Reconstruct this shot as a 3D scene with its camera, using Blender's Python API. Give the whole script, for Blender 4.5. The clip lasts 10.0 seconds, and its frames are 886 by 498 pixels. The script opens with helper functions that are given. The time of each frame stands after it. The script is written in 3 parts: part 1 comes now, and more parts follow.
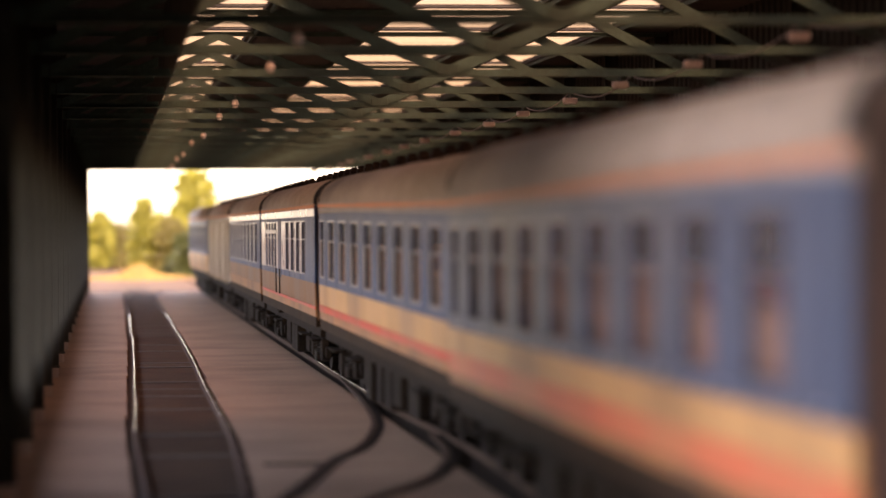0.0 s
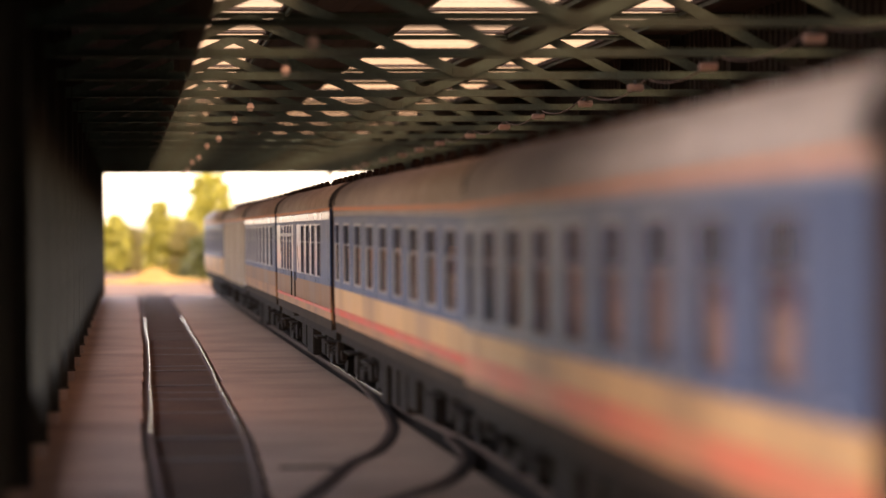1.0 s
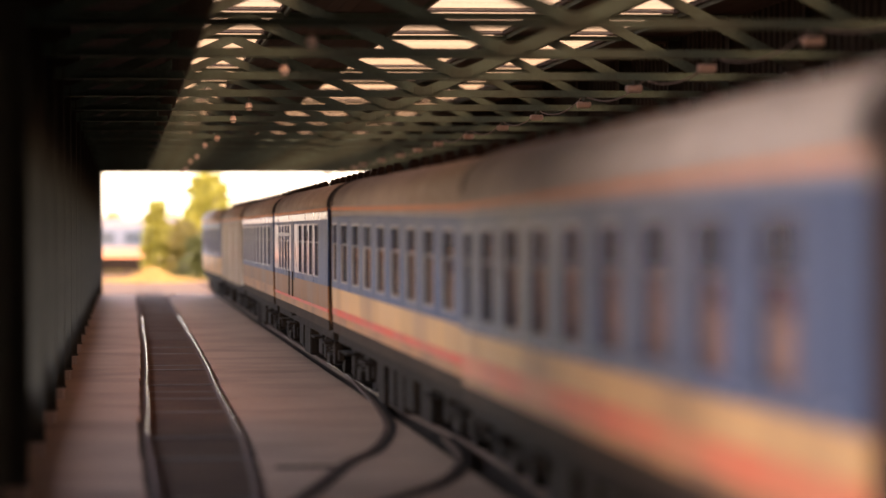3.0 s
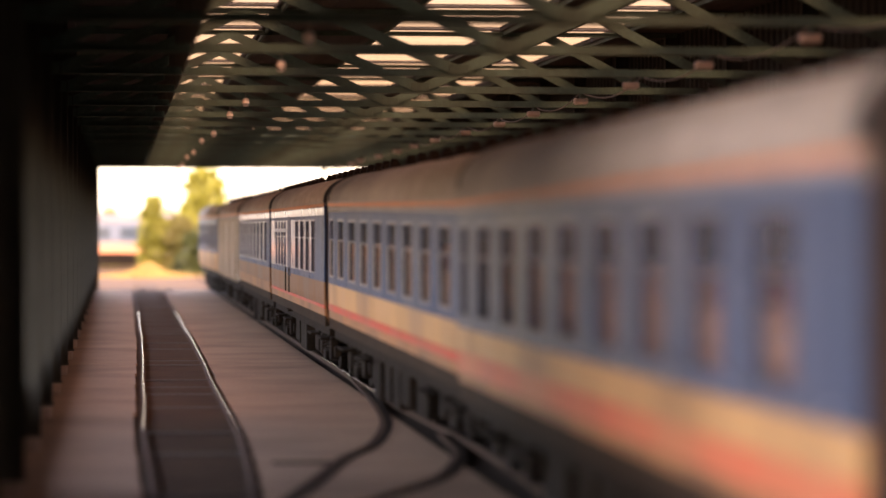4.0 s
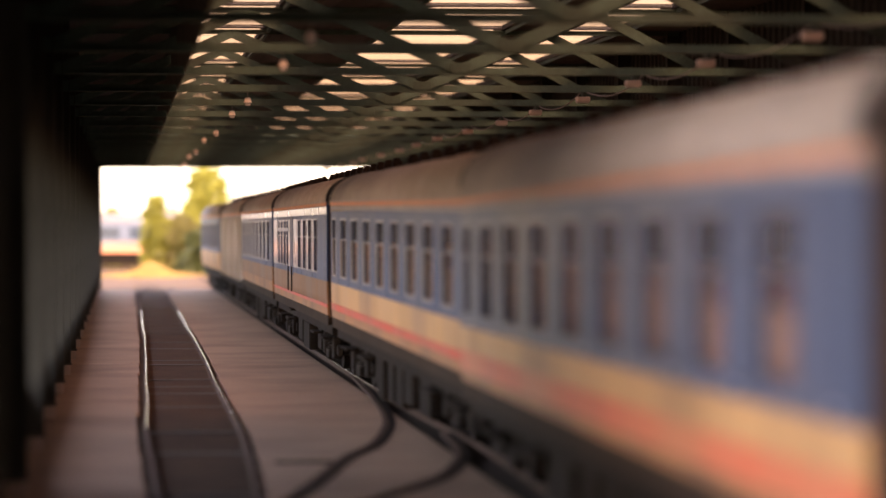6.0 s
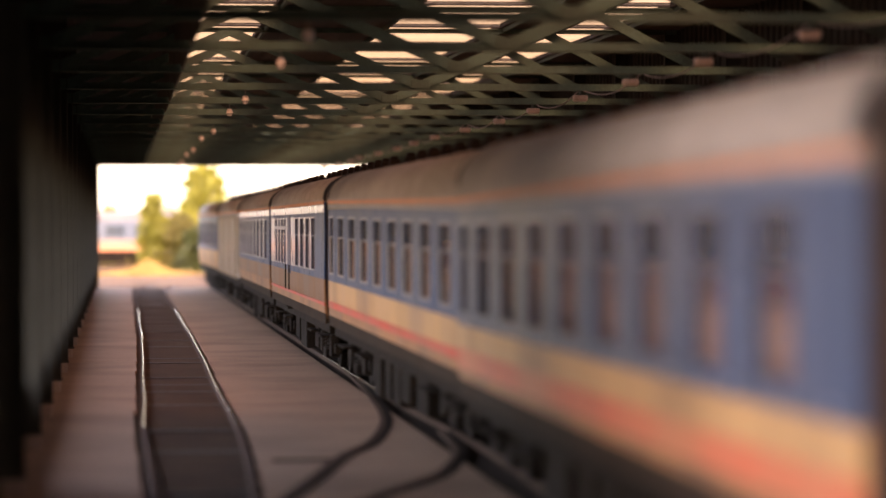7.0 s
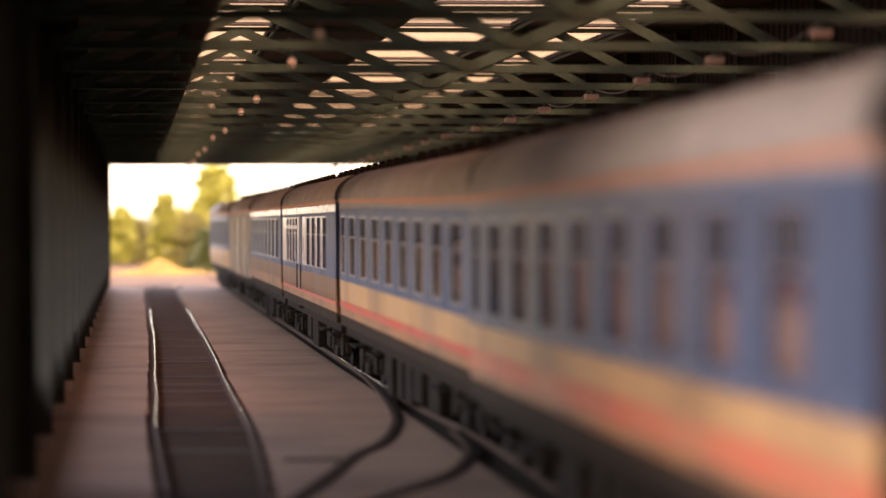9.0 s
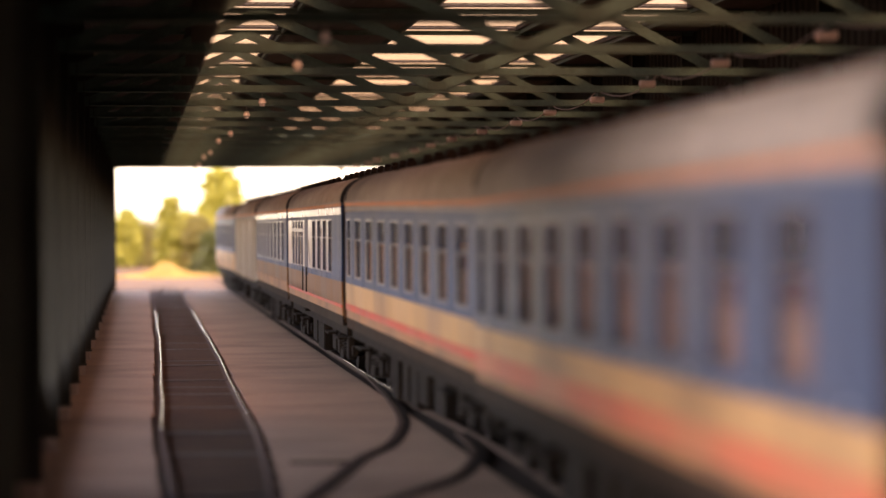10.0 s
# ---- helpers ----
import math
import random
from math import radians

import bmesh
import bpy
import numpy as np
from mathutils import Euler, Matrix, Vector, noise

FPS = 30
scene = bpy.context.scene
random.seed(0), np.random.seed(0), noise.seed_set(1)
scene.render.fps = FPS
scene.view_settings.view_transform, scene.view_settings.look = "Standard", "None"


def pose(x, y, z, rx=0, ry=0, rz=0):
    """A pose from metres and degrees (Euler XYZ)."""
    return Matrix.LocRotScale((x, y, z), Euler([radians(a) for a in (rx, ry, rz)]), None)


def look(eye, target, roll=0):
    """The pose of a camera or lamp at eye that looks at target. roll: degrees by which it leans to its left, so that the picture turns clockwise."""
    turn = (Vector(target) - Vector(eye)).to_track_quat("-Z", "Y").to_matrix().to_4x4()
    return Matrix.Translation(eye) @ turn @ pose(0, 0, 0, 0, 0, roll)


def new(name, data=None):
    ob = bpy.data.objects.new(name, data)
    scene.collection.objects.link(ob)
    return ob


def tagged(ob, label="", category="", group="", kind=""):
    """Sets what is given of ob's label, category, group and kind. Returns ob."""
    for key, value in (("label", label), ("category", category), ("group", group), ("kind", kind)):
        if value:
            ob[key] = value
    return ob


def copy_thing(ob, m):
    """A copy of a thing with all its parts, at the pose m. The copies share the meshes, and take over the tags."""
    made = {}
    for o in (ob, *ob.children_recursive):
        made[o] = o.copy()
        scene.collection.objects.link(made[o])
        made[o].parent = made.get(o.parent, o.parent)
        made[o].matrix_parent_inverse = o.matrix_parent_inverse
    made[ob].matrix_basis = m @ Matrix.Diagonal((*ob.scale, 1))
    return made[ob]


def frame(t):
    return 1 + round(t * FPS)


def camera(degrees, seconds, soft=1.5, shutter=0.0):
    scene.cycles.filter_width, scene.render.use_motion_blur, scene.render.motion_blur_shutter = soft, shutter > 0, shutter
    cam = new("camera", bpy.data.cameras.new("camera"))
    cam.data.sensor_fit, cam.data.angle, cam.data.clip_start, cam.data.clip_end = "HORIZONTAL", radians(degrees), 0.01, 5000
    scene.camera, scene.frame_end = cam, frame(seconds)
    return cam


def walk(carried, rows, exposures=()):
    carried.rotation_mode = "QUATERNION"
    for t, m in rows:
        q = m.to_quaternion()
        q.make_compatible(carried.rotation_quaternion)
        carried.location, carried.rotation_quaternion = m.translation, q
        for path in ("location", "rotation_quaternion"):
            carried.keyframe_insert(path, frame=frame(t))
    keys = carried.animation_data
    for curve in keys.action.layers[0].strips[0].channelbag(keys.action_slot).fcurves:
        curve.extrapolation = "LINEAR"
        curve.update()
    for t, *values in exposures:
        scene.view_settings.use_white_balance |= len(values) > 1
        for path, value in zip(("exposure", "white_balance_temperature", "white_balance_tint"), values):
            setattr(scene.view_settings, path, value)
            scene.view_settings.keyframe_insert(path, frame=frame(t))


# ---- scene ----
F_DEG = 17.48
EYE = (0.0, 0.0, 2.9)
cam = camera(F_DEG, 10.0, soft=1.5, shutter=0.5)
cam.data.dof.use_dof = True
cam.data.dof.focus_distance = 63.0
cam.data.dof.aperture_fstop = 0.42

# seconds, turn to the left, tilt up and lean, in thousandths of a radian of the resting view
SWAY = [
    (0.0, -3.229, 1.476, -5.984),
    (0.5, 0.183, 2.145, -7.645),
    (1.0, 2.067, 2.538, -7.124),
    (1.5, 3.024, 3.036, -4.208),
    (2.0, 2.514, 3.216, -4.017),
    (2.5, 1.878, 2.864, -3.827),
    (4.0, 0.087, 1.384, 0.348),
    (4.5, -0.451, -0.124, 0.835),
    (5.0, 0.000, 0.000, 0.000),
    (5.5, 1.149, 1.051, -2.828),
    (7.0, 0.059, 0.386, -1.533),
    (7.5, -0.050, -0.025, -0.985),
    (8.0, 0.504, -0.443, -1.690),
    (8.5, 2.482, -0.398, -4.066),
    (9.0, 4.040, 0.078, -3.199),
    (9.5, 5.378, 0.790, -5.663),
    (10.0, 6.023, 1.061, -3.966),
]
YAW0, TILT0 = -6.40, -0.517


def sway_pose(yaw, tilt, lean):
    return pose(*EYE) @ pose(0, 0, 0, 0, 0, YAW0 + math.degrees(yaw / 1000)) @ pose(0, 0, 0, 90 + TILT0 + math.degrees(tilt / 1000)) @ pose(0, 0, 0, 0, 0, math.degrees(lean / 1000))


walk(cam, [(t, sway_pose(a, b, c)) for t, a, b, c in SWAY], exposures=[(0, 3.43, 8900, 33), (10, 3.43, 8900, 33)])

# ---- light ----
world = bpy.data.worlds.new("sky")
scene.world = world
world.use_nodes = True
wn = world.node_tree
sky = wn.nodes.new("ShaderNodeTexSky")
sky.sky_type = "NISHITA"
sky.sun_disc = False
sky.sun_elevation = radians(46.5)
sky.sun_rotation = radians(171)
sky.dust_density = 2.0
wn.links.new(sky.outputs[0], wn.nodes["Background"].inputs[0])
wn.nodes["Background"].inputs[1].default_value = 0.15
sun = new("sun", bpy.data.lights.new("sun", "SUN"))
sun.data.energy = 0.5
sun.data.angle = radians(14)
sun.data.color = (1.0, 0.86, 0.68)
sun.matrix_world = look((14, -86, 92), (0, 0, 0))


# ---- materials ----
def mat(name, color, rough=0.6, metal=0.0, scale=3.0, vary=0.25, fine=40.0, bump=0.2, coat=0.0, stretch=(1, 1, 1), spec=0.5, dirt=None, dirt_amount=0.0, island=0.0):
    """Base colour broken by two scales of noise, optional dirt patches, and a fine relief."""
    m = bpy.data.materials.new(name)
    m.use_nodes = True
    nt = m.node_tree
    n, l = nt.nodes, nt.links
    bsdf = n["Principled BSDF"]
    tc = n.new("ShaderNodeTexCoord")
    mp = n.new("ShaderNodeMapping")
    mp.inputs["Scale"].default_value = stretch
    l.new(tc.outputs["Object"], mp.inputs[0])
    big = n.new("ShaderNodeTexNoise")
    big.inputs["Scale"].default_value, big.inputs["Detail"].default_value = scale, 5
    small = n.new("ShaderNodeTexNoise")
    small.inputs["Scale"].default_value, small.inputs["Detail"].default_value = fine, 3
    l.new(mp.outputs[0], big.inputs[0])
    l.new(mp.outputs[0], small.inputs[0])
    add = n.new("ShaderNodeMath")
    add.operation = "ADD"
    l.new(big.outputs[0], add.inputs[0])
    l.new(small.outputs[0], add.inputs[1])
    ramp = n.new("ShaderNodeMapRange")
    ramp.inputs[1].default_value, ramp.inputs[2].default_value = 0.6, 1.4
    ramp.inputs[3].default_value, ramp.inputs[4].default_value = 1 - vary, 1 + vary
    l.new(add.outputs[0], ramp.inputs[0])
    value = ramp.outputs[0]
    if island:
        info = n.new("ShaderNodeObjectInfo")
        geo = n.new("ShaderNodeNewGeometry")
        both = n.new("ShaderNodeMath")
        both.operation = "ADD"
        l.new(info.outputs["Random"], both.inputs[0])
        l.new(geo.outputs["Random Per Island"], both.inputs[1])
        rr = n.new("ShaderNodeMapRange")
        rr.inputs[2].default_value = 2.0
        rr.inputs[3].default_value, rr.inputs[4].default_value = 1 - island, 1 + island
        l.new(both.outputs[0], rr.inputs[0])
        mul = n.new("ShaderNodeMath")
        mul.operation = "MULTIPLY"
        l.new(value, mul.inputs[0])
        l.new(rr.outputs[0], mul.inputs[1])
        value = mul.outputs[0]
    sc = n.new("ShaderNodeVectorMath")
    sc.operation = "SCALE"
    sc.inputs[0].default_value = color
    l.new(value, sc.inputs["Scale"])
    out = sc.outputs[0]
    if dirt:
        dn = n.new("ShaderNodeTexNoise")
        dn.inputs["Scale"].default_value, dn.inputs["Detail"].default_value = scale * 0.6, 8
        l.new(mp.outputs[0], dn.inputs[0])
        dr = n.new("ShaderNodeMapRange")
        dr.inputs[1].default_value, dr.inputs[2].default_value = 0.45, 0.7
        dr.inputs[4].default_value = dirt_amount
        l.new(dn.outputs[0], dr.inputs[0])
        mix = n.new("ShaderNodeMix")
        mix.data_type = "RGBA"
        l.new(dr.outputs[0], mix.inputs[0])
        l.new(out, mix.inputs[6])
        mix.inputs[7].default_value = (*dirt, 1)
        out = mix.outputs[2]
    l.new(out, bsdf.inputs["Base Color"])
    rm = n.new("ShaderNodeMapRange")
    rm.inputs[3].default_value, rm.inputs[4].default_value = max(0.02, rough - 0.12), min(1, rough + 0.12)
    l.new(big.outputs[0], rm.inputs[0])
    l.new(rm.outputs[0], bsdf.inputs["Roughness"])
    bsdf.inputs["Metallic"].default_value = metal
    bsdf.inputs["Specular IOR Level"].default_value = spec
    bsdf.inputs["Coat Weight"].default_value = coat
    bsdf.inputs["Coat Roughness"].default_value = 0.12
    if bump:
        bp = n.new("ShaderNodeBump")
        bp.inputs["Strength"].default_value, bp.inputs["Distance"].default_value = bump, 0.01
        l.new(add.outputs[0], bp.inputs["Height"])
        l.new(bp.outputs[0], bsdf.inputs["Normal"])
    return m


def glass_mat(name, tint, rough=0.03, even=None, dust=0.0):
    m = bpy.data.materials.new(name)
    m.use_nodes = True
    n, l = m.node_tree.nodes, m.node_tree.links
    n.remove(n["Principled BSDF"])
    tr = n.new("ShaderNodeBsdfTransparent")
    tr.inputs[0].default_value = (*tint, 1)
    gl = n.new("ShaderNodeBsdfGlossy")
    gl.inputs["Roughness"].default_value = rough
    fr = n.new("ShaderNodeFresnel")
    fr.inputs[0].default_value = 1.45
    mx = n.new("ShaderNodeMixShader")
    if even is None:
        l.new(fr.outputs[0], mx.inputs[0])
    else:
        mx.inputs[0].default_value = even
    l.new(tr.outputs[0], mx.inputs[1])
    l.new(gl.outputs[0], mx.inputs[2])
    out = mx.outputs[0]
    if dust:
        # uneven film of dry dirt on the pane
        tc = n.new("ShaderNodeTexCoord")
        no = n.new("ShaderNodeTexNoise")
        no.inputs["Scale"].default_value, no.inputs["Detail"].default_value = 2.2, 6
        l.new(tc.outputs["Object"], no.inputs[0])
        mr = n.new("ShaderNodeMapRange")
        mr.inputs[1].default_value, mr.inputs[2].default_value = 0.3, 0.75
        mr.inputs[3].default_value, mr.inputs[4].default_value = dust * 0.5, dust * 1.6
        l.new(no.outputs[0], mr.inputs[0])
        di = n.new("ShaderNodeBsdfDiffuse")
        di.inputs[0].default_value = (0.16, 0.18, 0.2, 1)
        m2 = n.new("ShaderNodeMixShader")
        l.new(mr.outputs[0], m2.inputs[0])
        l.new(out, m2.inputs[1])
        l.new(di.outputs[0], m2.inputs[2])
        out = m2.outputs[0]
    l.new(out, n["Material Output"].inputs[0])
    return m


M_CONC = mat("worn_concrete", (0.335, 0.222, 0.152), 0.82, spec=0.15, scale=0.6, vary=0.24, fine=14, bump=0.3, dirt=(0.16, 0.105, 0.075), dirt_amount=0.6, island=0.08)
M_BED = mat("oily_track_bed", (0.062, 0.037, 0.023), 0.95, spec=0.05, scale=0.9, vary=0.5, fine=20, bump=0.8)
M_BALLAST = mat("grimy_ballast", (0.028, 0.019, 0.013), 0.95, spec=0.1, scale=1.5, vary=0.4, fine=18, bump=1.0)
M_RAIL = mat("polished_rail_steel", (0.75, 0.7, 0.65), 0.24, 1.0, scale=2, vary=0.1, fine=60, bump=0.05)
M_RUST = mat("rusty_steel", (0.085, 0.05, 0.034), 0.9, spec=0.15, scale=4, vary=0.3, bump=0.4)
M_SLEEPER = mat("dark_timber", (0.05, 0.04, 0.034), 0.85, scale=3, vary=0.3, bump=0.5, island=0.3)
M_EARTH = mat("dusty_earth", (0.098, 0.053, 0.024), 0.95, scale=0.12, vary=0.4, fine=1.2, bump=0.5, stretch=(0.5, 2.0, 1), spec=0.2, dirt=(0.055, 0.03, 0.018), dirt_amount=0.75)
M_WALL = mat("dark_sheeting", (0.035, 0.037, 0.031), 0.85, spec=0.15, scale=0.6, vary=0.3, fine=8, bump=0.2, stretch=(1, 1, 0.3), dirt=(0.025, 0.02, 0.016), dirt_amount=0.7)
M_STEEL = mat("green_painted_steel", (0.046, 0.084, 0.069), 0.7, spec=0.3, scale=1.2, vary=0.3, fine=14, bump=0.25, dirt=(0.022, 0.018, 0.014), dirt_amount=0.75, island=0.45)
M_DECK = mat("sooty_roof_boards", (0.03, 0.027, 0.023), 0.85, scale=0.8, vary=0.3, fine=10, bump=0.4)
M_CONCBASE = mat("chipped_pad_concrete", (0.3, 0.245, 0.21), 0.8, scale=3, vary=0.25, bump=0.4)
M_BRICK = mat("pinkish_brick", (0.4, 0.25, 0.21), 0.85, scale=3, vary=0.2, bump=0.5, island=0.2)
M_BACKDROP = mat("dark_red_backdrop", (0.12, 0.065, 0.05), 0.9, scale=1.2, vary=0.25, fine=9, bump=0.5)
M_BLUE_NEAR = mat("greyed_blue_paint", (0.06, 0.086, 0.14), 0.5, scale=0.8, vary=0.2, fine=9, bump=0.04, spec=0.22, stretch=(1, 1, 0.35), dirt=(0.13, 0.118, 0.12), dirt_amount=0.6)
M_BLUE_DEEP = mat("deep_blue_paint", (0.016, 0.047, 0.13), 0.5, scale=0.8, vary=0.2, fine=9, bump=0.04, spec=0.22, stretch=(1, 1, 0.35), dirt=(0.05, 0.06, 0.09), dirt_amount=0.35)
M_OCHRE = mat("grimy_ochre_paint", (0.225, 0.102, 0.046), 0.55, scale=0.9, vary=0.18, fine=9, bump=0.04, spec=0.22, stretch=(1, 1, 0.35), dirt=(0.16, 0.085, 0.05), dirt_amount=0.7)
M_CREAM = mat("yellowed_cream_paint", (0.58, 0.315, 0.135), 0.5, scale=0.9, vary=0.12, fine=9, bump=0.04, coat=0.0, spec=0.25, stretch=(1, 1, 0.35), dirt=(0.26, 0.14, 0.075), dirt_amount=0.75)
M_RED = mat("red_stripe_paint", (0.6, 0.07, 0.035), 0.5, scale=0.9, vary=0.15, fine=9, bump=0.03, coat=0.0, spec=0.25, dirt=(0.3, 0.11, 0.05), dirt_amount=0.55)
M_SALMON = mat("faded_salmon_red_paint", (0.62, 0.15, 0.075), 0.5, scale=0.9, vary=0.2, fine=9, bump=0.03, spec=0.25, stretch=(1, 1, 0.35), dirt=(0.5, 0.25, 0.12), dirt_amount=0.6)
M_WHITE = mat("dulled_white_paint", (0.52, 0.5, 0.5), 0.3, scale=1, vary=0.12, fine=9, bump=0.02, coat=0.5, spec=0.5, dirt=(0.4, 0.33, 0.28), dirt_amount=0.35)
M_LINE = mat("grimy_grey_line_paint", (0.3, 0.265, 0.26), 0.6, scale=1, vary=0.2, fine=9, bump=0.03, spec=0.2, dirt=(0.2, 0.16, 0.14), dirt_amount=0.5)
M_RUSTY = mat("orange_brown_grimy_paint", (0.36, 0.16, 0.07), 0.6, scale=1, vary=0.25, fine=9, bump=0.05, spec=0.25, dirt=(0.12, 0.07, 0.045), dirt_amount=0.6)
M_PILLAR_BLUE = mat("pale_blue_grey_pillar_paint", (0.26, 0.29, 0.35), 0.4, scale=1, vary=0.15, fine=9, bump=0.02, spec=0.4, dirt=(0.12, 0.13, 0.17), dirt_amount=0.4)
M_PILLAR = mat("chalky_white_pillar_paint", (0.55, 0.55, 0.58), 0.3, scale=1, vary=0.15, fine=9, bump=0.02, coat=0.5, spec=0.5, dirt=(0.2, 0.2, 0.24), dirt_amount=0.4)
M_ORANGE = mat("faded_orange_line", (0.58, 0.21, 0.1), 0.55, scale=1, vary=0.15, fine=9, bump=0.03, spec=0.2)
M_SKIRT = mat("brake_dust_brown", (0.034, 0.021, 0.014), 0.85, spec=0.1, scale=1.2, vary=0.25, bump=0.1, dirt=(0.05, 0.03, 0.02), dirt_amount=0.6)
M_ROOF = mat("sooty_brown_roof_paint", (0.37, 0.29, 0.235), 0.8, scale=0.7, vary=0.2, fine=7, bump=0.1, coat=0.0, stretch=(1.6, 0.5, 1), dirt=(0.1, 0.08, 0.065), dirt_amount=0.55)
M_UNDER = mat("black_underframe", (0.01, 0.0065, 0.0045), 0.85, spec=0.1, scale=4, vary=0.4, bump=0.3, dirt=(0.03, 0.018, 0.011), dirt_amount=0.5)
M_RUBBER = mat("black_rubber", (0.015, 0.014, 0.014), 0.75, scale=6, vary=0.3, bump=0.3)
M_TAN = mat("buff_van_paint", (0.36, 0.3, 0.23), 0.45, scale=0.8, vary=0.18, fine=9, bump=0.05, coat=0.2, dirt=(0.2, 0.15, 0.11), dirt_amount=0.5)
M_ENDMAT = mat("brown_black_end_paint", (0.05, 0.032, 0.028), 0.6, scale=1.4, vary=0.3, bump=0.2, dirt=(0.12, 0.05, 0.035), dirt_amount=0.4)
M_INNER = mat("brown_laminate_lining", (0.2, 0.165, 0.14), 0.5, scale=2, vary=0.1, bump=0.05)
M_SEAT = mat("orange_brown_moquette", (0.78, 0.4, 0.26), 0.9, scale=5, vary=0.2, fine=60, bump=0.3)
M_HEAD = mat("dark_red_headrest", (0.27, 0.045, 0.035), 0.8, scale=5, vary=0.2, bump=0.2)
M_DOOR = mat("navy_door_paint", (0.02, 0.03, 0.085), 0.5, scale=3, vary=0.2, bump=0.03, spec=0.2)
M_FRAME = mat("dark_blue_frame_paint", (0.06, 0.075, 0.13), 0.35, scale=3, vary=0.2, bump=0.03, coat=0.3)
M_ALU = mat("dull_aluminium", (0.6, 0.58, 0.56), 0.35, 0.9, scale=5, vary=0.15, bump=0.05)
M_GLASS = glass_mat("carriage_glass", (0.9, 0.88, 0.88), 0.08, even=0.12, dust=0.14)
M_SKYGLASS = glass_mat("rooflight_glass", (0.45, 0.36, 0.305), 0.15, even=0.05)
M_LAMPBODY = mat("pinkish_enamel", (0.75, 0.66, 0.6), 0.4, scale=5, vary=0.15, bump=0.05)
M_CABLE = mat("grey_cable", (0.2, 0.19, 0.18), 0.6, bump=0)
M_BARK = mat("grey_bark", (0.12, 0.09, 0.06), 0.95, scale=6, bump=0.8)
M_STRAW = mat("dry_grass", (0.27, 0.17, 0.05), 0.9, scale=1, vary=0.3, bump=0, island=0.35)


def leaf_mat(name, color):
    m = mat(name, color, 0.6, scale=0.5, vary=0.3, bump=0, island=0.45)
    b = m.node_tree.nodes["Principled BSDF"]
    b.inputs["Transmission Weight"].default_value = 0.0
    b.inputs["Subsurface Weight"].default_value = 0.0
    tr = m.node_tree.nodes.new("ShaderNodeBsdfTranslucent")
    tr.inputs[0].default_value = (color[0] * 1.5, color[1] * 1.4, color[2], 1)
    mx = m.node_tree.nodes.new("ShaderNodeMixShader")
    mx.inputs[0].default_value = 0.35
    l = m.node_tree.links
    l.new(b.outputs[0], mx.inputs[1])
    l.new(tr.outputs[0], mx.inputs[2])
    l.new(mx.outputs[0], m.node_tree.nodes["Material Output"].inputs[0])
    return m


M_LEAF = leaf_mat("yellow_green_leaves", (0.21, 0.2, 0.028))
M_LEAF2 = leaf_mat("olive_brown_leaves", (0.13, 0.11, 0.024))
M_LEAF3 = leaf_mat("dark_green_leaves", (0.06, 0.07, 0.016))


# ---- mesh helpers ----
def box(bm, x0, x1, y0, y1, z0, z1, bevel=0.0):
    m = Matrix.LocRotScale(((x0 + x1) / 2, (y0 + y1) / 2, (z0 + z1) / 2), None, (abs(x1 - x0), abs(y1 - y0), abs(z1 - z0)))
    made = bmesh.ops.create_cube(bm, size=1.0, matrix=m)
    if bevel:
        edges = list({e for v in made["verts"] for e in v.link_edges})
        bmesh.ops.bevel(bm, geom=edges, offset=bevel, segments=1, affect="EDGES")
    return bm


def boxes(*rows, bevel=0.0):
    bm = bmesh.new()
    for r in rows:
        box(bm, *r, bevel=bevel)
    return bm


def cyl(bm, p, q, r, n=10, r2=None):
    p, q = Vector(p), Vector(q)
    d = q - p
    rot = d.to_track_quat("Z", "Y").to_matrix().to_4x4()
    bmesh.ops.create_cone(bm, cap_ends=True, segments=n, radius1=r, radius2=r if r2 is None else r2, depth=d.length, matrix=Matrix.Translation((p + q) / 2) @ rot)
    return bm


def bar(bm, p, q, w, h):
    """A straight bar of section w by h from p to q."""
    p, q = Vector(p), Vector(q)
    d = q - p
    rot = d.to_track_quat("Y", "Z").to_matrix().to_4x4()
    bmesh.ops.create_cube(bm, size=1.0, matrix=Matrix.Translation((p + q) / 2) @ rot @ Matrix.Diagonal((w, d.length, h, 1)))
    return bm


def to_mesh(name, bm, material, smooth=False):
    me = bpy.data.meshes.new(name)
    bmesh.ops.recalc_face_normals(bm, faces=bm.faces)
    bm.to_mesh(me)
    bm.free()
    me.materials.append(material)
    if smooth:
        for p in me.polygons:
            p.use_smooth = True
    return me


def part(name, bm, material, parent=None, label="", smooth=False, at=None):
    ob = new(name, bm if isinstance(bm, bpy.types.Mesh) else to_mesh(name, bm, material, smooth))
    if parent is not None:
        ob.parent = parent
    if at is not None:
        ob.matrix_basis = at
    if label:
        tagged(ob, label)
    return ob


def thing(name, label, category, at=None, group="", kind=""):
    ob = new(name)
    if at is not None:
        ob.matrix_basis = at
    return tagged(ob, label, category, group, kind)


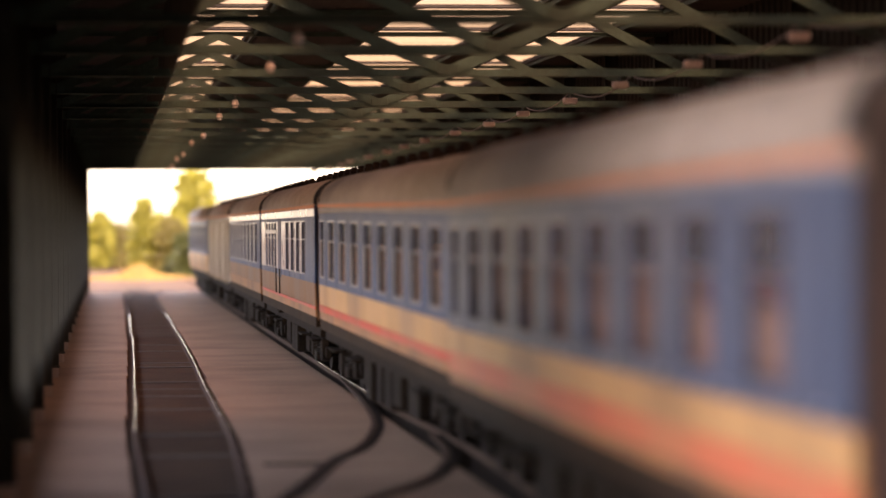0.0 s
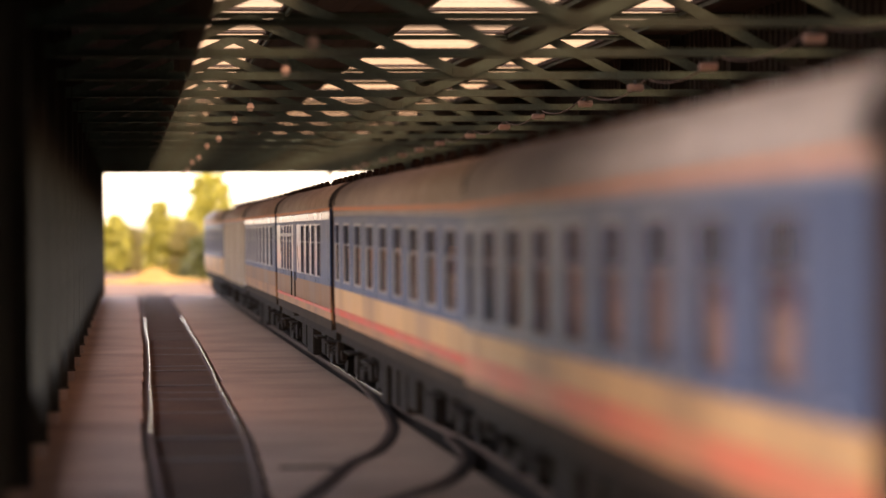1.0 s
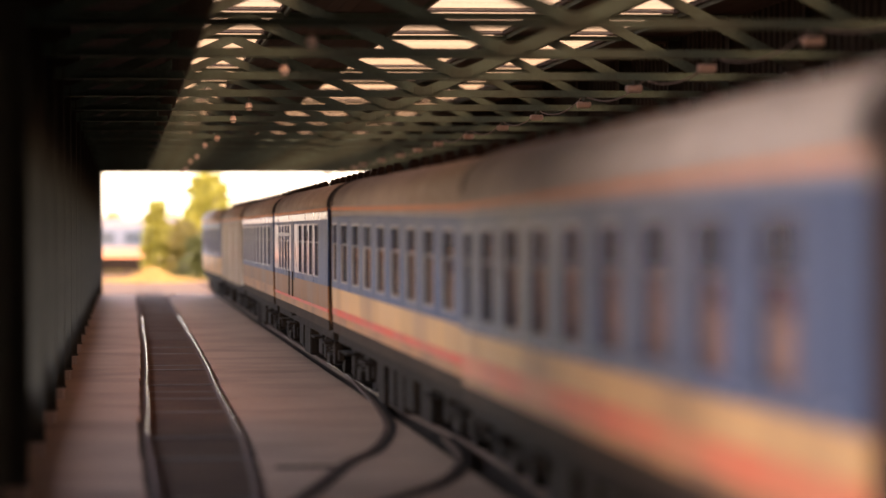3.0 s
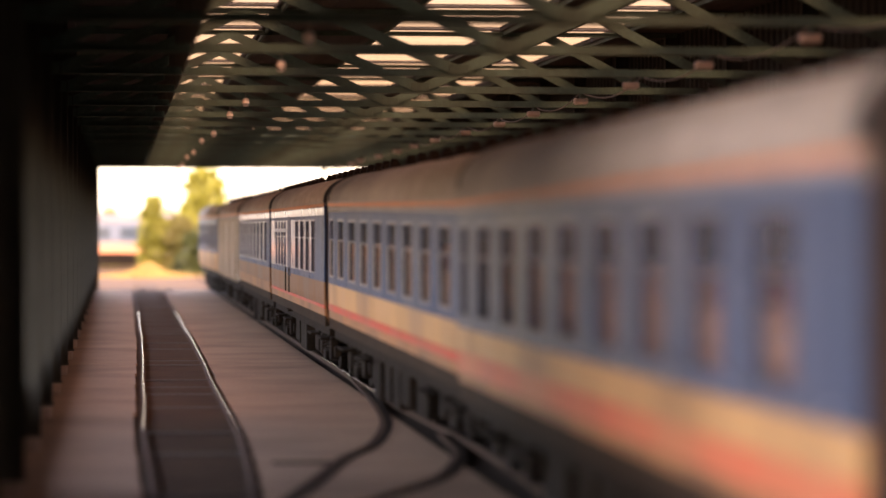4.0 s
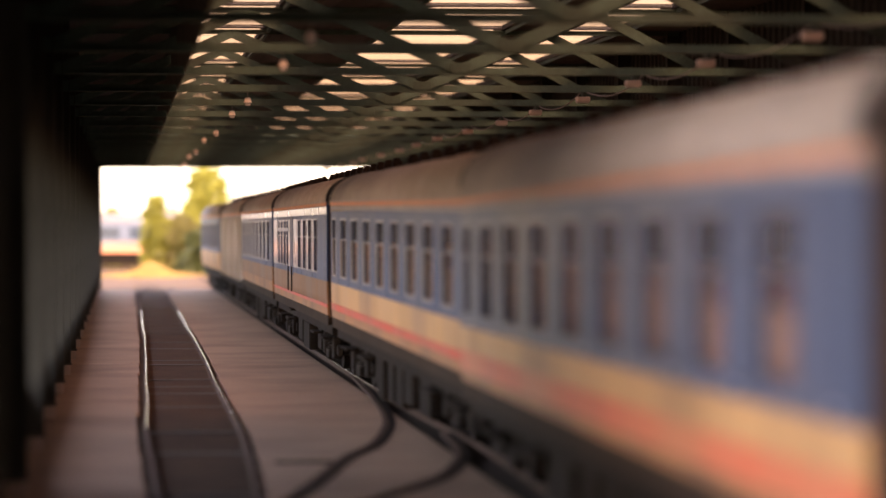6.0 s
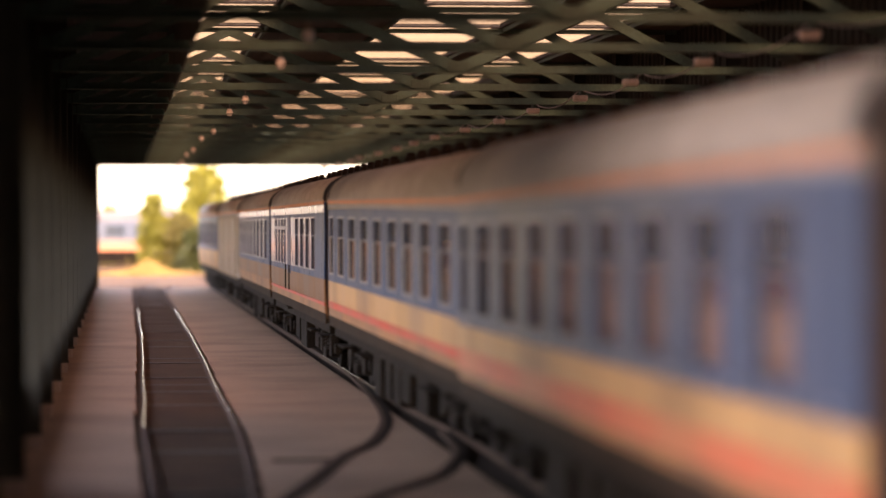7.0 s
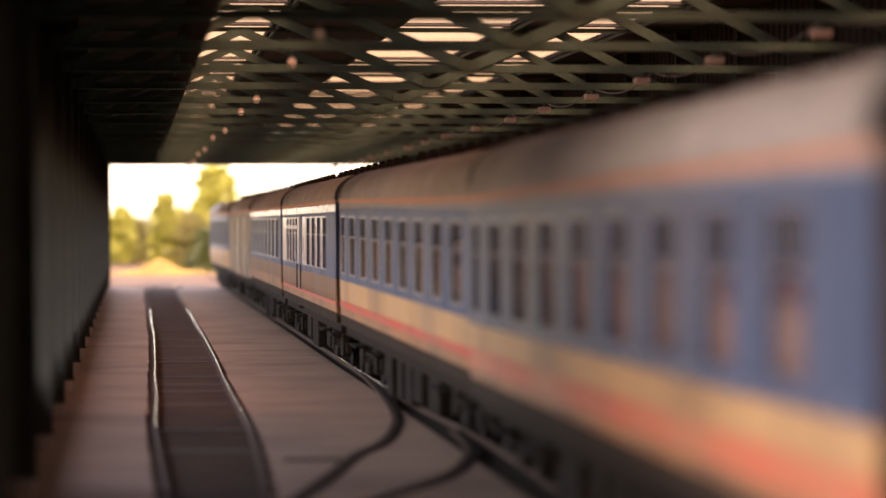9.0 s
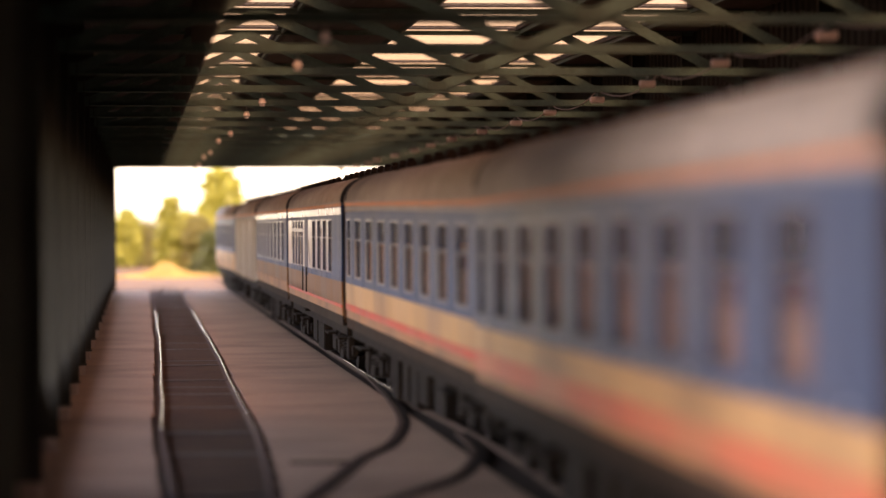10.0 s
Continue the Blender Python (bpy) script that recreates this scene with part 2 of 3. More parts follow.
def sweep(bm, pts, section):
    """Runs a closed section (sideways, up) along points in plan."""
    rings = []
    for i, p in enumerate(pts):
        p = Vector(p)
        a, b = Vector(pts[max(0, i - 1)]), Vector(pts[min(len(pts) - 1, i + 1)])
        d = (b - a).normalized()
        side = Vector((d.y, -d.x, 0)).normalized()
        rings.append([bm.verts.new(p + side * s + Vector((0, 0, u))) for s, u in section])
    k = len(section)
    for r0, r1 in zip(rings, rings[1:]):
        for j in range(k):
            bm.faces.new((r0[j], r0[(j + 1) % k], r1[(j + 1) % k], r1[j]))
    bm.faces.new(rings[0])
    bm.faces.new(rings[-1][::-1])
    return bm


# ---- plan, in metres: the shed runs along y ----
SHED0, SHED1 = -12.0, 130.5
WALL_L, WALL_R = -1.3, 12.4
BAY0, BAY, BAYS = 5.1, 6.5, 20
CHORD = 5.65
DECK = 7.25
TRAIN_X, TRAIN_Y, PITCH = 5.19, 14.2, 19.7
WALL_OPEN = 29.0


# ---- ground ----
def build_ground():
    bm = bmesh.new()
    bmesh.ops.create_grid(bm, x_segments=60, y_segments=60, size=1500)
    part("ground", bm, M_EARTH, label="")
    g = bpy.data.objects["ground"]
    g.location = (0, 200, -0.08)
    tagged(g, "dusty sandy earth yard beyond the shed", "ground", kind="structure")


build_ground()


def rail_section():
    return [(-0.07, -0.08), (0.07, -0.08), (0.07, -0.06), (0.012, -0.045), (0.012, -0.02), (0.032, -0.01), (0.032, 0.03), (0.024, 0.036), (-0.024, 0.036), (-0.032, 0.03), (-0.032, -0.01), (-0.012, -0.02), (-0.012, -0.045), (-0.07, -0.06)]


def bow(y):
    """The main track swells away from the siding about 35 m on."""
    return 0.25 * math.exp(-((y - 36.0) / 9.0) ** 2)


def left_line(y, side):
    """The old siding wanders a little from side to side."""
    rest = 0.006 * math.sin(y / 2.3) + 0.01 * math.sin(y / 5.2 + 1.0)
    a = np.interp(y, [28, 36, 42, 48.5, 60, 76, 102, 140], [0.38, 0.345, 0.33, 0.41, 0.47, 0.56, 0.61, 0.66])
    b = np.interp(y, [28, 34, 40, 48.5, 60, 72, 88, 110, 140], [1.33, 1.51, 1.65, 1.68, 1.75, 1.80, 1.84, 1.84, 1.86])
    return float((a + b) / 2 + side * (b - a) / 2 + rest)


def build_floor():
    fl = thing("floor", "worn brown concrete floor slabs inside the shed", "floor", kind="structure")
    y = 0.0
    random.seed(4)
    while y < SHED1:
        n = min(4.1, SHED1 - y)
        dz = random.uniform(-0.006, 0.006)
        xr = left_line(y + n / 2, -1) - 0.14
        part("slab", boxes((WALL_L + 0.02, xr, y + 0.006, y + n - 0.006, -0.075, dz * 0.4), bevel=0.008), M_CONC, fl)
        y += n
    y = 0.0
    while y < SHED1:
        n = min(6.2 if y > 43 else 2.07, SHED1 - y)
        dz = random.uniform(-0.004, 0.004)
        xl = left_line(y + n / 2, 1) + 0.1
        part("slab", boxes((xl, 4.17, y + 0.004, y + n - 0.004, -0.075, dz), bevel=0.01), M_CONC, fl)
        part("slab", boxes((6.3, WALL_R, y + 0.01, y + n - 0.01, -0.075, dz), bevel=0.01), M_CONC, fl)
        y += n
    for x0, x1, yy0 in ((0.05, 2.5, SHED0), (4.1, 6.35, SHED0)):
        b = part("track_bed", boxes((x0, x1, yy0, SHED1 + 4, -0.079, -0.055)), M_BED if x0 < 1 else M_BALLAST, fl)
    tagged(part("rear_floor", boxes((WALL_L, WALL_R, SHED0, -0.02, -0.075, 0.0)), M_CONC, fl), "plain concrete behind")


build_floor()


def smooth_line(knots, steps=6):
    """A smooth line in plan through the knots."""
    out = []
    k = [Vector(p) for p in knots]
    for i in range(len(k) - 1):
        p0, p1, p2, p3 = k[max(0, i - 1)], k[i], k[i + 1], k[min(len(k) - 1, i + 2)]
        for j in range(steps):
            t = j / steps
            out.append(tuple(0.5 * (2 * p1 + (p2 - p0) * t + (2 * p0 - 5 * p1 + 4 * p2 - p3) * t * t + (3 * p1 - p0 - 3 * p2 + p3) * t ** 3)))
    return out + [tuple(k[-1])]


def build_tracks():
    tr = thing("siding_track", "worn siding track with shiny wavy rails set in concrete", "railway track", kind="structure")
    for side in (-1, 1):
        pts = [(left_line(y, side), y, 0.0) for y in np.arange(-11, 136, 0.8)]
        pts = [(x + (0 if y < 118 else (y - 118) ** 2 * 0.0016), y, z) for x, y, z in pts]
        rl = part("rail", sweep(bmesh.new(), pts, rail_section()), M_RUST, tr, "wavy rust-sided rail")
        # bright strip stops where the rail's highlight ends, not where the polish would
        part("running_surface", sweep(bmesh.new(), [p for p in pts if 41.0 < p[1] < 98.0], [(-0.012, 0.034), (0.012, 0.034), (0.01, 0.039), (-0.01, 0.039)]), M_RAIL, rl, "running surface polished only along its glinting stretch")
    y = 24.0
    sl = to_mesh("sleeper", boxes((-0.62, 0.62, -0.12, 0.12, -0.05, -0.035), bevel=0.006), M_SLEEPER)
    while y < 150:
        part("sleeper", sl, None, tr, at=pose(left_line(y, 0), y + random.uniform(-0.05, 0.05), random.uniform(-0.012, 0.004), 0, 0, random.uniform(-2, 2)))
        y += 0.75 * random.choice((3, 5, 8))
    tt = thing("main_track", "dark greasy rails under the standing train", "railway track", kind="structure")
    for side in (-1, 1):
        pts = [(TRAIN_X - 0.05 + bow(y) + side * 0.7175, y, 0.0) for y in np.arange(-11, 170, 2.0)]
        rl = part("rail", sweep(bmesh.new(), pts, rail_section()), M_RUST, tt)
        # short bright strip puts in the glint on this stretch of rail
        part("running_surface", sweep(bmesh.new(), [p for p in pts if 46 < p[1] < 64], [(-0.016, 0.034), (0.016, 0.034), (0.013, 0.039), (-0.013, 0.039)]), M_RAIL, rl, "running surface polished only along its glinting stretch")
    tp = thing("turnout_track", "tightly curved turnout rails sunk in the concrete", "railway track", kind="structure")
    for knots in (((4.42, 56), (4.3, 52), (4.16, 48), (3.92, 43.3), (3.63, 40.4), (3.23, 37.8), (2.7, 35.7), (2.25, 33.2), (1.7, 30.3), (1.1, 27.5)), ((4.44, 40), (4.3, 37), (4.03, 35.0), (3.61, 33.0), (2.99, 31.3), (2.55, 30.1), (1.7, 27.8))):
        pts = smooth_line(knots)
        part("rail", sweep(bmesh.new(), [(x, y, 0.006) for x, y in pts], [(-0.04, -0.02), (0.04, -0.02), (0.04, 0.02), (-0.04, 0.02)]), M_RUST, tp, "dull rusty curved rail")
        part("groove", sweep(bmesh.new(), [(x + 0.1, y, 0.0) for x, y in pts], [(-0.055, -0.01), (0.055, -0.01), (0.055, 0.0085), (-0.055, 0.0085)]), M_BALLAST, tp, "dark oily flange groove")
    part("drain_cover", boxes((1.85, 2.6, 35.2, 35.5, -0.01, 0.012), bevel=0.004), M_BALLAST, tp, "dark iron drain cover")


build_tracks()


# ---- shed ----
def corrugated(x, y0, y1, z0, z1, out, pitch=0.5, depth=0.05):
    bm = bmesh.new()
    pts, y, k = [], y0, 0
    while y < y1:
        w = pitch * (0.3 if k % 2 else 0.7)
        d = depth if k % 2 else 0.0
        pts += [(x + out * d, y), (x + out * d, min(y + w - 0.03, y1))]
        y += w
        k += 1
    for (xa, ya), (xb, yb) in zip(pts, pts[1:]):
        vs = [bm.verts.new(v) for v in ((xa, ya, z0), (xb, yb, z0), (xb, yb, z1), (xa, ya, z1))]
        bm.faces.new(vs)
    bmesh.ops.remove_doubles(bm, verts=bm.verts, dist=0.0005)
    made = bmesh.ops.extrude_face_region(bm, geom=list(bm.faces))
    bmesh.ops.translate(bm, verts=[v for v in made["geom"] if isinstance(v, bmesh.types.BMVert)], vec=(-out * 0.06, 0, 0))
    return bm


def build_walls():
    w = thing("wall_west", "dark ribbed sheet wall with steel columns", "wall", kind="structure")
    part("sheeting", corrugated(WALL_L - 0.12, WALL_OPEN, 31.0, 0.25, 4.2, 1), M_WALL, w)
    part("sheeting", corrugated(WALL_L - 0.12, WALL_OPEN, SHED1, 4.2, DECK, 1), M_WALL, w)
    # unseen board, added to cut sky light on the left slabs
    part("canopy", boxes((WALL_L - 1.8, WALL_L - 0.2, 24.0, SHED1, 4.2, 4.27)), M_DECK, w, "unseen board added outside the columns to cut sky light")
    # low sheet added behind the columns, its height set to limit floor light
    part("dado", boxes((WALL_L - 0.18, WALL_L - 0.08, 31.0, SHED1, 0.25, 0.95)), M_WALL, w, "low dark sheet added behind the columns to limit floor light")
    part("plinth", boxes((WALL_L - 0.2, WALL_L - 0.06, WALL_OPEN, SHED1, -0.075, 0.25), bevel=0.01), M_CONCBASE, w, "grimy concrete plinth")
    part("head_beam", boxes((WALL_L - 0.2, WALL_L + 0.0, SHED0, WALL_OPEN, 6.6, DECK)), M_WALL, w)
    # two unseen stretches of sheeting, added to narrow the opening that lights the train
    part("sheeting", corrugated(WALL_L - 0.12, SHED0, -4.0, 0.0, 6.6, 1), M_WALL, w)
    part("sheeting", corrugated(WALL_L - 0.12, 20.4, WALL_OPEN - 0.55, 0.0, 6.6, 1), M_WALL, w)
    # added dark sheets that keep rooflight off the trusses on the left
    for i in range(2, BAYS - 1):
        part("smoke_curtain", boxes((1.07, 1.1, BAY0 + BAY * i + 0.12, BAY0 + BAY * (i + 1) - 0.12, CHORD - 0.05, DECK - 0.01)), M_WALL, w, "dark sheet added under the roof to shade the left trusses")
    e = thing("wall_east", "dark ribbed sheet wall behind the train", "wall", kind="structure")
    part("sheeting", corrugated(WALL_R + 0.12, SHED0, SHED1, 0.25, DECK, -1), M_WALL, e)
    # unseen end wall, added so no light enters from behind
    n = thing("wall_south", "unseen dark sheet wall added behind to keep light out", "wall", kind="structure")
    part("sheeting", boxes((WALL_L - 0.2, WALL_R + 0.2, SHED0 - 0.15, SHED0 - 0.02, -0.075, DECK)), M_WALL, n)
    j = thing("jamb_post", "dark steel jamb post of the shed mouth", "post", pose(-1.2, SHED1 - 0.45, 0))
    part("post", boxes((-0.3, 0.26, -0.12, 0.12, -0.075, 5.55), bevel=0.01), M_WALL, j)
    part("base_plate", boxes((-0.34, 0.3, -0.16, 0.16, -0.075, 0.03)), M_WALL, j)
    part("plinth", boxes((WALL_R + 0.06, WALL_R + 0.2, SHED0, SHED1, -0.075, 0.25)), M_CONCBASE, e)
    col = None
    for i in range(BAYS):
        y = BAY0 + BAY * i
        for x, s in ((WALL_L, 1), (WALL_R, -1)):
            if col is None:
                col = thing("column", "black riveted steel column on a concrete pad", "column", group="shed columns")
                part("shaft", boxes((-0.17, 0.17, -0.01, 0.01, 0.22, DECK - 0.05), (-0.18, -0.16, -0.1, 0.1, 0.22, DECK - 0.05), (0.16, 0.18, -0.1, 0.1, 0.22, DECK - 0.05)), M_WALL, col)
                part("base_plate", boxes((-0.2, 0.2, -0.17, 0.17, 0.19, 0.22), bevel=0.005), M_WALL, col)
                part("pad", boxes((-0.2, 0.17, -0.2, 0.2, -0.075, 0.19), bevel=0.03), M_CONCBASE, col, "pale chipped concrete pad")
                col.matrix_basis = pose(x + s * 0.1, y, 0)
                first = col
            else:
                copy_thing(first, pose(x + s * 0.1, y, 0))
    pier = thing("brick_pier", "pinkish brick pier standing against the sheet wall", "pier", pose(WALL_L - 0.18, WALL_OPEN - 0.3, 0))
    bm = boxes((-0.2, 0.2, -0.2, 0.28, -0.075, 4.2))
    part("core", bm, M_CONCBASE, pier)
    br = to_mesh("brick", boxes((-0.108, 0.108, -0.012, 0.012, -0.032, 0.032), bevel=0.004), M_BRICK)
    for r in range(55):
        for c in range(2):
            part("brick", br, None, pier, at=pose(-0.11 + c * 0.225 - (0.02 if r % 2 else 0), -0.205, r * 0.076))


build_walls()


# Unseen wall, added to give the carriage windows a dark red reflection.
def build_reflection_backdrop():
    y = thing("yard_wall", "unseen dark red wall added for the carriage windows to reflect", "wall", kind="structure")
    part("brickwork", boxes((-15.3, -15.0, 55.0, 196.0, -0.12, 4.1)), M_BACKDROP, y)
    part("coping", boxes((-15.36, -14.94, 55.0, 196.0, 4.1, 4.22), bevel=0.02), M_CONCBASE, y)


build_reflection_backdrop()

ROOFLIGHTS = [(1.5, 3.1), (5.9, 8.4), (9.8, 11.0)]


def build_roof():
    r = thing("ceiling", "sooty boarded shed roof with glazed strips", "ceiling", kind="structure")
    xs = [WALL_L - 0.25] + [v for p in ROOFLIGHTS for v in p] + [WALL_R + 0.25]
    bm = bmesh.new()
    for a, b in zip(xs[::2], xs[1::2]):
        n = max(1, int((b - a) / 0.28))
        for i in range(n):
            box(bm, a + (b - a) * i / n, a + (b - a) * (i + 1) / n - 0.012, SHED0, SHED1, DECK, DECK + 0.05)
        box(bm, a, b, SHED0, SHED1, DECK + 0.051, DECK + 0.1)
    for a, b in ROOFLIGHTS:
        for i in range(BAYS + 3):
            y = BAY0 - 2 * BAY + BAY * i
            # near bays of the first strip are boarded over to darken the near floor
            far = BAY if a < 2 and y < 34 else 0.06
            box(bm, a - 0.02, b + 0.02, y - 0.06, y + far, DECK + 0.01, DECK + 0.09)
    ob = part("deck", bm, M_DECK, r)
    for a, b in ROOFLIGHTS:
        for i in range(BAYS + 2):
            y = BAY0 - 2 * BAY + BAY * i
            if a < 2 and y < 34:
                continue
            for j in range(4):
                ya = y + 0.06 + j * 1.595
                part("pane", boxes((a, b, ya + 0.02, ya + 1.575, DECK + 0.06, DECK + 0.068)), M_SKYGLASS, r, "dusty rooflight glass")
    fas = thing("roof_beam", "dark green end girder over the shed mouth", "beam", kind="structure")
    part("web", boxes((WALL_L - 0.2, WALL_R + 0.2, SHED1 - 0.1, SHED1, 5.6, DECK)), M_STEEL, fas)
    part("flange", boxes((WALL_L - 0.2, WALL_R + 0.2, SHED1 - 0.25, SHED1 + 0.1, 5.55, 5.6)), M_STEEL, fas)


build_roof()


def build_truss():
    t = thing("roof_truss", "green-grey riveted lattice roof truss", "truss", pose(0, BAY0, 0), group="roof trusses")
    x0, x1 = WALL_L, WALL_R
    part("bottom_chord", boxes((x0, x1, -0.1, 0.1, CHORD - 0.09, CHORD - 0.07), (x0, x1, -0.015, 0.015, CHORD - 0.07, CHORD + 0.05)), M_STEEL, t)
    part("top_chord", boxes((x0, x1, -0.1, 0.1, DECK - 0.04, DECK - 0.02), (x0, x1, -0.015, 0.015, DECK - 0.12, DECK - 0.04)), M_STEEL, t)
    nodes = [(-1.05, 0), (2.4, 1), (5.94, 0), (9.4, 1), (12.3, 0)]
    lo, hi = CHORD, DECK - 0.1
    for (xa, a), (xb, b) in zip(nodes, nodes[1:]):
        if a != b:
            for d in (-0.05, 0.05):
                part("diagonal", bar(bmesh.new(), (xa, d, hi if a else lo), (xb, d, hi if b else lo), 0.02, 0.19), M_STEEL, t)
    for x in (-1.05, 5.94, 12.2):
        part("gusset", boxes((x - 0.18, x + 0.18, -0.075, -0.062, lo - 0.05, lo + 0.12), bevel=0.004), M_STEEL, t)
    for i in range(1, BAYS):
        copy_thing(t, pose(0, BAY0 + BAY * i, 0))
    p = thing("purlin", "long green-grey roof purlin", "purlin", pose(0, 0, 0), group="roof purlins")
    part("web", boxes((-0.03, 0.03, SHED0, SHED1 - 0.3, DECK - 0.09, DECK - 0.005)), M_STEEL, p)
    p.matrix_basis = pose(1.4, 0, 0)
    for x in (3.2, 5.8, 8.5, 9.7, 11.1):
        copy_thing(p, pose(x, 0, 0))


build_truss()


def build_lamps():
    lp = thing("pendant_lamp", "small pinkish enamel lamp hung from a truss", "lamp", pose(2.4, BAY0, CHORD - 0.1), group="lamps over the siding")
    part("stem", cyl(bmesh.new(), (0, 0, 0.0), (0, 0, -0.12), 0.012, 6), M_CABLE, lp)
    part("shade", cyl(bmesh.new(), (0, 0, -0.2), (0, 0, -0.1), 0.08, 14, 0.05), M_LAMPBODY, lp)
    part("bulb", cyl(bmesh.new(), (0, 0, -0.26), (0, 0, -0.215), 0.05, 10, 0.06), M_WHITE, lp)
    for i in range(3, BAYS):
        if i % 3 != 1:
            copy_thing(lp, pose(2.4 + random.uniform(-0.1, 0.1), BAY0 + BAY * i + 0.1, CHORD - 0.1))
    bl = thing("box_lamp", "rectangular pinkish lamp box beside the cable", "lamp", pose(9.2, BAY0, CHORD - 0.1), group="lamps along the wall")
    part("housing", boxes((-0.14, 0.14, -0.1, 0.1, -0.17, -0.06), bevel=0.02), M_LAMPBODY, bl)
    part("bracket", boxes((-0.03, 0.03, -0.32, 0.03, -0.06, 0.02)), M_STEEL, bl)
    part("lens", boxes((-0.12, 0.12, -0.08, 0.08, -0.19, -0.17), bevel=0.01), M_WHITE, bl)
    for i in range(4, BAYS):
        copy_thing(bl, pose(9.2 + random.uniform(-0.12, 0.12), BAY0 + BAY * i + 0.3, CHORD - 0.1))
    cb = bmesh.new()
    pts = []
    for i in range(3, BAYS - 1):
        for k in range(8):
            s = k / 8
            pts.append((9.25 + 0.05 * math.sin(i * 2.1), BAY0 + BAY * (i + s) + 0.3, CHORD - 0.05 - 0.22 * 4 * s * (1 - s)))
    ring = [(0.013 * math.cos(a), 0.013 * math.sin(a)) for a in np.linspace(0, 2 * math.pi, 6, endpoint=False)]
    tagged(part("cable", sweep(cb, pts, ring), M_CABLE), "grey cable sagging from lamp to lamp", "cable")


build_lamps()


# ---- the standing train ----
HALF = 1.41
BODY0, BODY1 = 0.0, 18.9
SILL, TOP = 1.1, 3.34
BLUE0, RED0, RED1 = 1.87, 1.38, 1.5
WIN0, WIN1, WINW, WINP = 1.99, 3.05, 1.14, 2.05


def roof_profile(n=18, half=HALF, z0=TOP, rise=0.58, eave=0.0):
    pts = [(-half, z0 - eave)] if eave else []
    for i in range(n + 1):
        a = math.pi * i / n
        pts.append((-half * math.copysign(abs(math.cos(a)) ** 0.72, math.cos(a)), z0 + rise * math.sin(a) ** 0.85))
    return pts + ([(half, z0 - eave)] if eave else [])


def extrude_profile(bm, prof, y0, y1, thick=0.05):
    inner = [(x * 0.96, z - thick) for x, z in prof]
    ring = prof + inner[::-1]
    rows = [[bm.verts.new((x, y, z)) for x, z in ring] for y in (y0, y1)]
    k = len(ring)
    for j in range(k):
        bm.faces.new((rows[0][j], rows[0][(j + 1) % k], rows[1][(j + 1) % k], rows[1][j]))
    n = len(prof)
    for r in rows:
        for j in range(n - 1):
            bm.faces.new((r[j], r[j + 1], r[k - 2 - j], r[k - 1 - j]))
    return bm


SALOON = [(1.5 + WINP * i, WINW) for i in range(8)] + [(1.5 + WINP * 8, 0.72)]
BRAKE = [(2.6 + 1.75 * i, 1.05) for i in range(4)] + [(12.5 + 1.2 * i, 0.72) for i in range(4)]
# how far behind each window's near edge its seat back stands, bay by bay
SEAT_BACKS = [1.02, 1.02, 0.45, 1.0, 0.35, 1.0, 0.6, 0.9, 0.5]


def build_wheelset_parts(car, y):
    bog = part("bogie", boxes((-1.12, -1.0, y - 1.75, y + 1.75, 0.42, 0.62), (1.0, 1.12, y - 1.75, y + 1.75, 0.42, 0.62), (-1.1, 1.1, y - 0.25, y + 0.25, 0.5, 0.8), (-1.2, -1.02, y - 0.35, y + 0.35, 0.3, 0.5), (-1.18, -1.02, y - 1.5, y - 1.0, 0.35, 0.78), (-1.18, -1.02, y + 1.0, y + 1.5, 0.35, 0.78), (1.02, 1.18, y - 1.5, y - 1.0, 0.35, 0.78), (1.02, 1.18, y + 1.0, y + 1.5, 0.35, 0.78), bevel=0.02), M_UNDER, car, "black greasy bogie frame")
    for dy in (-1.25, 1.25):
        for s in (-1, 1):
            bm = cyl(bmesh.new(), (s * 0.66, y + dy, 0.5), (s * 0.8, y + dy, 0.5), 0.46, 24)
            cyl(bm, (s * 0.6, y + dy, 0.5), (s * 0.67, y + dy, 0.5), 0.49, 24)
            part("wheel", bm, M_UNDER, bog)
        part("axle", cyl(bmesh.new(), (-1.1, y + dy, 0.5), (1.1, y + dy, 0.5), 0.08, 10), M_UNDER, bog)
    for dy in (-0.55, 0.55):
        bm = bmesh.new()
        for k in range(5):
            cyl(bm, (-1.12, y + dy, 0.46 + k * 0.07), (-1.12, y + dy, 0.5 + k * 0.07), 0.1, 10)
        part("spring", bm, M_UNDER, bog)


